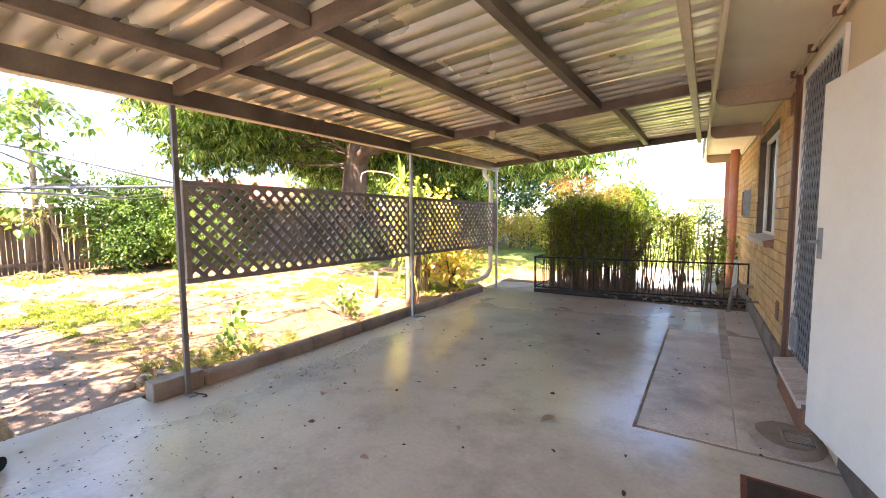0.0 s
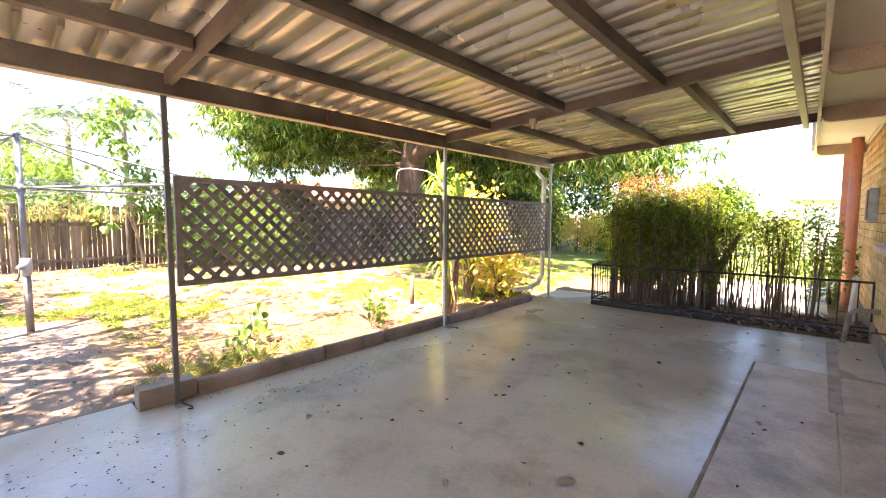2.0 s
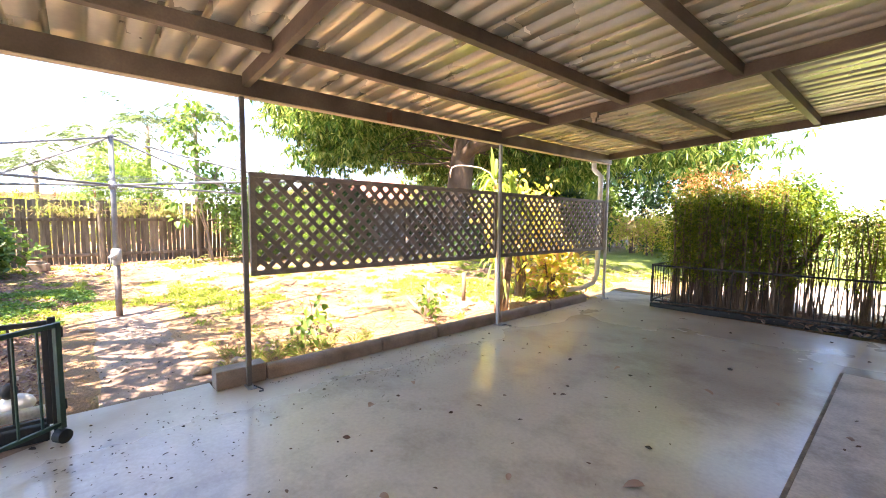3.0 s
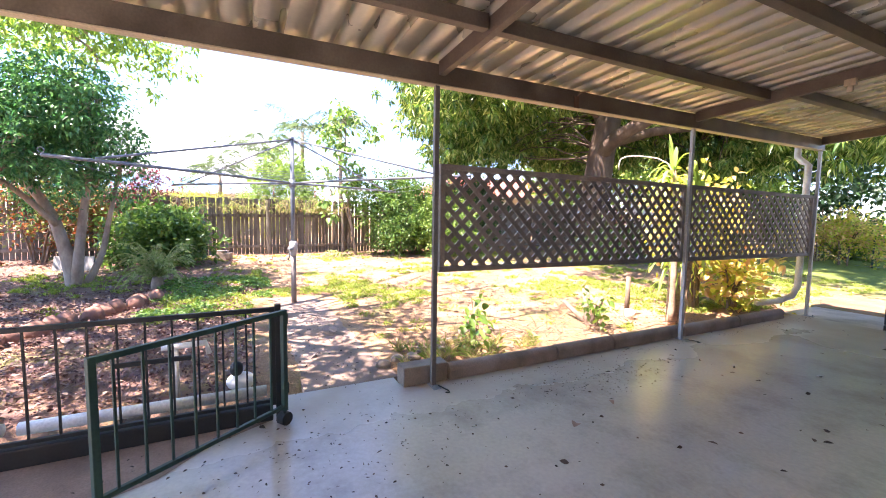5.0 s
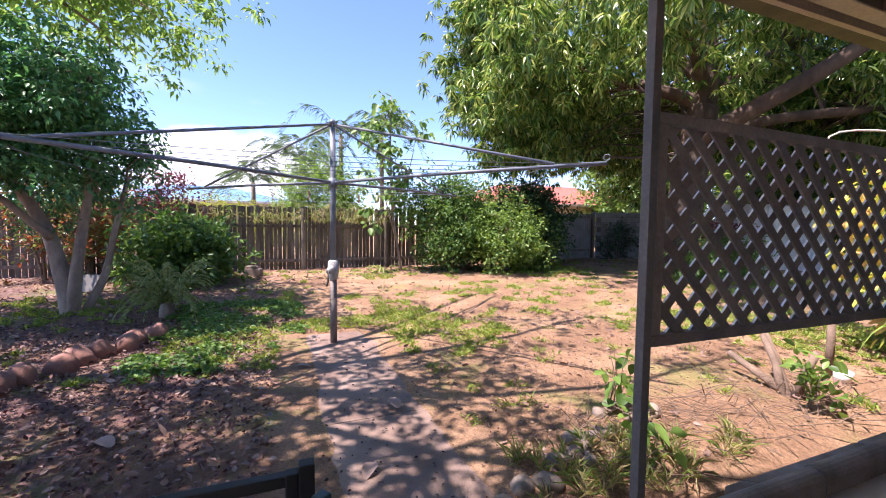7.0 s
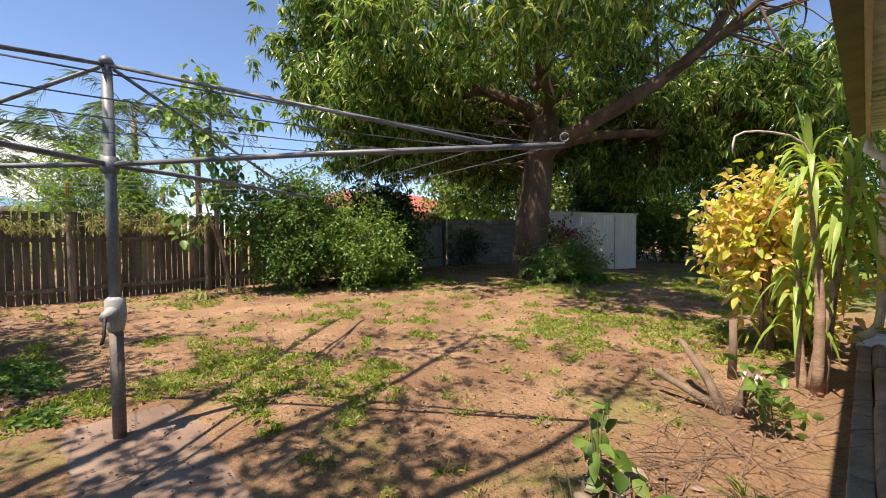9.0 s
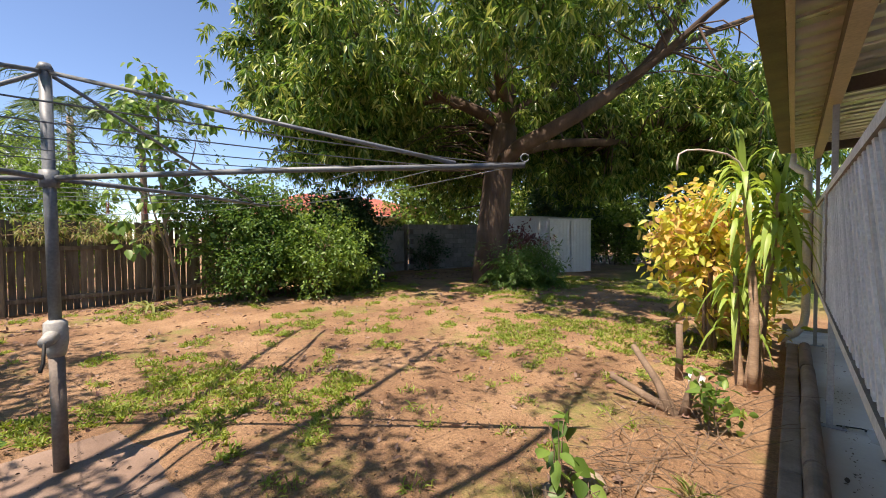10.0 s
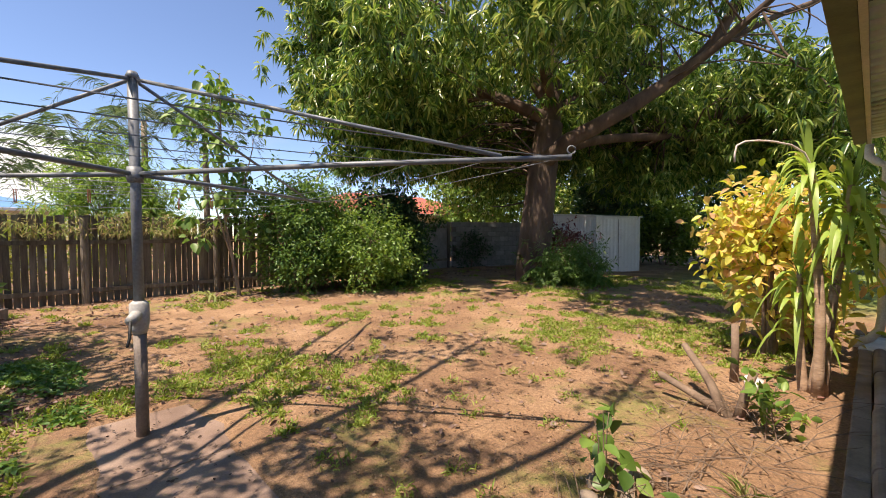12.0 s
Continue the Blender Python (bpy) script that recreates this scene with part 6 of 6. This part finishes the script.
for k in range(270):
    lft = rng.random() < 0.78
    x = rng.uniform(-1.6, -0.05) if lft else rng.uniform(0.0, 1.3)
    y = rng.uniform(-0.4, 0.6) + 0.12 * x
    h = rng.uniform(1.6, 1.95) if lft else rng.uniform(1.3, 1.68)
    lean = rng.normal(size=2) * (0.07 if lft else 0.12)
    r = rng.uniform(0.006, 0.017)
    tube(bm, [(x, y, -0.08), (x + lean[0] * 0.5, y + lean[1] * 0.5, h * 0.5), (x + lean[0], y + lean[1], h)], [r, r * 0.8, r * 0.35], 5, False)
    for q in range(8 if lft else 6):
        tips.append((x + lean[0] + rng.normal() * 0.07, y + lean[1] + rng.normal() * 0.07, h * (1.03 - 0.75 * rng.random() ** 1.4 if lft else 1.04 - 0.6 * rng.random() ** 1.8)))
tube(bm, [(-0.12, 0.0, -0.1), (-0.1, 0.0, 0.5), (-0.06, 0.05, 1.0), (-0.3, 0.1, 1.5)], [0.16, 0.14, 0.1, 0.05], 10)
tube(bm, [(-0.1, 0.0, 0.45), (0.1, 0.05, 0.85), (0.3, 0.1, 1.3)], [0.08, 0.06, 0.03], 8)
part("stem", bm, M_TWIG, hedge, "thin dark stems", True)
p, o = tuft_points(tips, 16, 0.08)
n = len(p)
leaves("foliage", p, o + np.array([0, 0, -0.02]), 0.06 * rng.uniform(0.7, 1.3, n), 0.024 * rng.uniform(0.8, 1.3, n), L_BAMBOO, hedge)
tp = np.column_stack([rng.uniform(-1.65, -0.2, 150), rng.uniform(-0.45, 0.7, 150), rng.uniform(1.8, 2.25, 150)])
p, o = tuft_points(tp, 16, 0.085)
n = len(p)
leaves("new_growth", p, o + np.array([0, 0, 0.04]), 0.05 * rng.uniform(0.7, 1.3, n), 0.018 * rng.uniform(0.8, 1.3, n), L_NEWGROWTH, hedge, "orange-tipped new growth")
hx, hy = rng.uniform(-2.95, 0.55, 1300), rng.uniform(8.15, 9.2, 1300)
P = np.column_stack([hx, hy, 0.02 + 0.05 * rng.random(1300)])
D = rng.normal(size=P.shape) * np.array([1, 1, 0.4])
bed_litter = leaves("bed_litter", P, D, 0.09 * rng.uniform(0.4, 1.4, 1300), 0.035, L_DRYLEAF, None, droop=0.05)
tagged(bed_litter, "dry fallen leaves heaped under the hedge", "leaf litter", kind="stuff")
shrub("shrub", (0.15, 10.9, 0), (0.3, 0.5, 0.6), 4, 24, 8, 0.09, 0.05, L_BUSH, "bright leafy shrub beyond the hedge")

# ---- grass, litter ----
def scatter(n, x0, x1, y0, y1, mask):
    x, y = rng.uniform(x0, x1, n), rng.uniform(y0, y1, n)
    keep = np.array([mask(a, b) for a, b in zip(x, y)])
    return x[keep], y[keep]


def off_paving(x, y):
    return not ((-8.2 < x and 0.42 < y < 1.75 and x < -4) or (x > -4.3 and y < 9.2))


def grass_here(x, y):
    if not off_paving(x, y):
        return False
    v = 0.8 * noise.noise((x * 0.55, y * 0.55, 1.7)) + 0.95 * noise.noise((x * 2.6, y * 2.6, 5.0)) + (0.38 if (-10.5 < x < -6.9 and -0.8 < y < 3.0) else 0) + (0.25 if y > 6.5 and x > -10 else 0)
    if x > -6.2 and y < 6:
        v -= 0.25
    return v > 0.33


gx, gy = scatter(30000, -14, -4.3, -3.5, 13, grass_here)
per = 10
X, Y = np.repeat(gx, per) + rng.normal(size=len(gx) * per) * 0.022, np.repeat(gy, per) + rng.normal(size=len(gx) * per) * 0.022
P = np.column_stack([X, Y, ground_z(X, Y)])
D = rng.normal(size=P.shape) * 0.7 + np.array([0, 0, 0.8])
grass = leaves("grass", P, D, 0.08 * rng.uniform(0.5, 1.5, len(P)), 0.016, L_GRASS, None, droop=0.3)
tagged(grass, "thin patchy weedy grass on bare soil", "grass", kind="stuff")

# single bright tufts on the bare soil
bx, by = scatter(46, -8.2, -5.2, 1.7, 5.4, off_paving)
X, Y = np.repeat(bx, 34), np.repeat(by, 34)
P = np.column_stack([X + rng.normal(size=len(X)) * 0.045, Y + rng.normal(size=len(X)) * 0.045, ground_z(X, Y)])
D = rng.normal(size=P.shape) * 0.7 + np.array([0, 0, 0.8])
tufts = leaves("grass_tufts", P, D, 0.09 * rng.uniform(0.5, 1.4, len(P)), 0.012, L_GRASS, None, droop=0.3)
tagged(tufts, "small bright grass tufts dotted over the bare soil", "grass", kind="stuff")


def weeds_here(x, y):
    return off_paving(x, y) and noise.noise((x * 1.3, y * 1.3, 9.0)) + 0.4 * noise.noise((x * 5, y * 5, 2.0)) > -0.05


wx, wy = scatter(3600, -10.4, -7.0, -1.0, 0.8, weeds_here)
P = np.column_stack([np.repeat(wx, 3), np.repeat(wy, 3), np.zeros(3 * len(wx))]) + rng.normal(size=(3 * len(wx), 3)) * np.array([0.02, 0.02, 0.0])
P[:, 2] = ground_z(P[:, 0], P[:, 1]) + rng.uniform(0.01, 0.05, len(P))
D = rng.normal(size=P.shape) * np.array([1, 1, 0.25]) + np.array([0, 0, 0.15])
weeds = leaves("broad_weeds", P, D, 0.055 * rng.uniform(0.6, 1.4, len(P)), 0.032, L_WEED, None, droop=0.15)
tagged(weeds, "low broad-leaved green weeds spreading beside the path", "weeds", kind="stuff")

tx, ty = scatter(34, -4.75, -4.2, 1.65, 3.4, lambda a, b: True)
X, Y = np.repeat(tx, 26), np.repeat(ty, 26)
P = np.column_stack([X + rng.normal(size=len(X)) * 0.02, Y + rng.normal(size=len(X)) * 0.02, ground_z(X, Y)])
D = rng.normal(size=P.shape) * 0.45 + np.array([0, 0, 0.9])
tuft = leaves("straw_tufts", P, D, 0.22 * rng.uniform(0.5, 1.3, len(P)), 0.008, L_STRAW, None, droop=0.35)
tagged(tuft, "dry straw-coloured grass tufts in the kerb bed", "grass", kind="stuff")


def litter_here(x, y):
    if not off_paving(x, y):
        return False
    dense = 0.65 if (y < 0.4 and x < -4.1) else (0.55 if x < -12.4 else 0.13)
    return rng.random() < dense


lx, ly = scatter(26000, -14.3, -4.2, -6, 13, litter_here)
P = np.column_stack([lx, ly, ground_z(lx, ly) + 0.012 + 0.02 * rng.random(len(lx))])
D = rng.normal(size=P.shape) * np.array([1, 1, 0.22])
litter = leaves("leaf_litter", P, D, 0.07 * rng.uniform(0.4, 1.5, len(P)), 0.034 * rng.uniform(0.6, 1.3, len(P)), L_DRYLEAF, None, droop=0.02)
tagged(litter, "brown fallen leaves scattered over the soil", "leaf litter", kind="stuff")

cx, cy = scatter(11000, -10.5, -4.25, 1.0, 7.5, off_paving)
P = np.column_stack([cx, cy, ground_z(cx, cy) + 0.01 + 0.012 * rng.random(len(cx))])
D = rng.normal(size=P.shape) * np.array([1, 1, 0.3])
sz = rng.uniform(0.008, 0.03, len(P))
crumbs = leaves("soil_crumbs", P, D, sz, sz * 0.6, L_CRUMB, None, droop=0.05)
tagged(crumbs, "small twigs, leaf bits and clods on the bare soil", "debris", kind="stuff")

mx_, my_ = scatter(16000, -9.5, -4.15, -4.5, 0.65, off_paving)
P = np.column_stack([mx_, my_, ground_z(mx_, my_) + 0.01 + 0.02 * rng.random(len(mx_))])
D = rng.normal(size=P.shape) * np.array([1, 1, 0.35])
sz = rng.uniform(0.015, 0.055, len(P))
mulch_bits = leaves("mulch", P, D, sz, sz * 0.6, L_MULCH, None, droop=0.05)
tagged(mulch_bits, "dark purplish-brown mulch of old leaves in the side bed", "mulch", kind="stuff")

kx, ky = np.concatenate([rng.normal(-3.3, 0.16, 420), -3.735 + np.abs(rng.normal(0, 0.05, 260))]), np.concatenate([rng.normal(3.2, 0.5, 420), rng.uniform(1.9, 8.0, 260)])
P = np.column_stack([kx, ky, np.full(680, 0.008)])
D = rng.normal(size=P.shape) * np.array([1, 1, 0.1])
sz = rng.uniform(0.006, 0.02, 680)
grit = leaves("kerb_grit", P, D, sz, sz * 0.5, L_SEED, None, droop=0.02)
tagged(grit, "line of dark grit swept along the patio floor", "grit", kind="stuff")

n = 560
lx = np.concatenate([rng.uniform(-4.0, 0.5, 160), rng.normal(-3.1, 0.5, 400)])
ly = np.concatenate([rng.uniform(0.3, 8.2, 160), rng.normal(0.7, 0.7, 400)])
P = np.column_stack([lx, ly, np.full(n, 0.012)])
D = rng.normal(size=P.shape) * np.array([1, 1, 0.1])
s = np.concatenate([rng.uniform(0.015, 0.06, 160), rng.uniform(0.01, 0.026, 400)])
bits = leaves("leaf_bits", P, D, s, s * 0.5, L_SEED, None, droop=0.02)
tagged(bits, "small dry leaf bits scattered on the patio floor", "leaf litter", kind="stuff")

n = 330
P = np.column_stack([rng.uniform(-8.1, -4.2, n), rng.uniform(0.65, 1.6, n), np.full(n, 0.014)])
D = rng.normal(size=P.shape) * np.array([1, 1, 0.1])
s = rng.uniform(0.012, 0.032, n)
specks = leaves("path_specks", P, D, s, s * 0.6, L_SEED, None, droop=0.02)
tagged(specks, "dark seed husks and specks on the garden path", "leaf litter", kind="stuff")
for k, (x, y, a, L) in enumerate(((-0.92, 3.02, 20, 0.14), (-2.78, 2.4, 120, 0.15), (-2.95, 2.9, 70, 0.09), (-0.69, 4.89, 200, 0.09), (-1.45, 2.45, 310, 0.08), (-1.05, 4.67, 40, 0.1), (-1.87, 4.71, 150, 0.1), (-0.25, 4.6, 15, 0.09), (-1.83, 1.83, 95, 0.11), (-0.6, 6.1, 250, 0.1), (-2.1, 5.9, 170, 0.1))):
    v, f = strap_leaves(1, (0, 0, 0), L, L * 0.42, 0.3, 0.3)
    lf = new("dry_leaf", raw_mesh("dry_leaf", v, f, L_DRYLEAF, True))
    lf.matrix_basis = pose(x, y, 0.012, 6, 0, a)
    tagged(lf, "small curled dry leaf lying on the patio floor", "leaf", "dry leaves on the patio")

# ---- bricks of the house wall ----
bk = mesh_of(abox(-0.004, 0.05, 0.005, 0.285, 0.005, 0.112, 0.003), "brick", M_BRICK)
half = mesh_of(abox(-0.004, 0.05, 0.005, 0.135, 0.005, 0.112, 0.003), "brick", M_BRICK)
bricks = thing("brickwork", (HX, 0, 0), "long tan bricks laid in courses with dark recessed joints", "brick wall", kind="structure", turn=1.03)
far_v, far_f = [], []
unit_box = np.array([(x, y, z) for z in (0.005, 0.112) for y in (0.005, 0.285) for x in (-0.004, 0.05)])
unit_faces = np.array([(0, 2, 3, 1), (4, 5, 7, 6), (0, 1, 5, 4), (2, 6, 7, 3), (0, 4, 6, 2), (1, 3, 7, 5)])
made = 0
for c in range(22):
    z = 0.2 + c * 0.117
    y = 5.05 if c % 2 == 0 else 5.05 - 0.145
    while y < 12.2:
        y1 = y + 0.29
        over = (y1 > WIN[0] + 0.02 and y < WIN[1] - 0.02 and z + 0.112 > WIN[2] - 0.06 and z < WIN[3])
        first = y < 5.04
        if not over:
            if y < 8.0 and made < 300:
                piece("brick", half if first else bk, bricks, Matrix.Translation((rng.normal() * 0.0012, y + (0.145 if first else 0), z)))
                made += 1
            else:
                far_f.append(unit_faces + 8 * len(far_v))
                far_v.append(unit_box + np.array([0, y, z]))
        elif y < WIN[0] - 0.1:
            piece("brick", half, bricks, Matrix.Translation((0, y, z)))
        elif y1 > WIN[1] + 0.1:
            piece("brick", half, bricks, Matrix.Translation((0, y + 0.145, z)))
        y = y1
rest = new("far_bricks", raw_mesh("far_bricks", np.concatenate(far_v), np.concatenate(far_f), M_BRICK))
rest.parent = bricks
tagged(rest, kind="stuff")
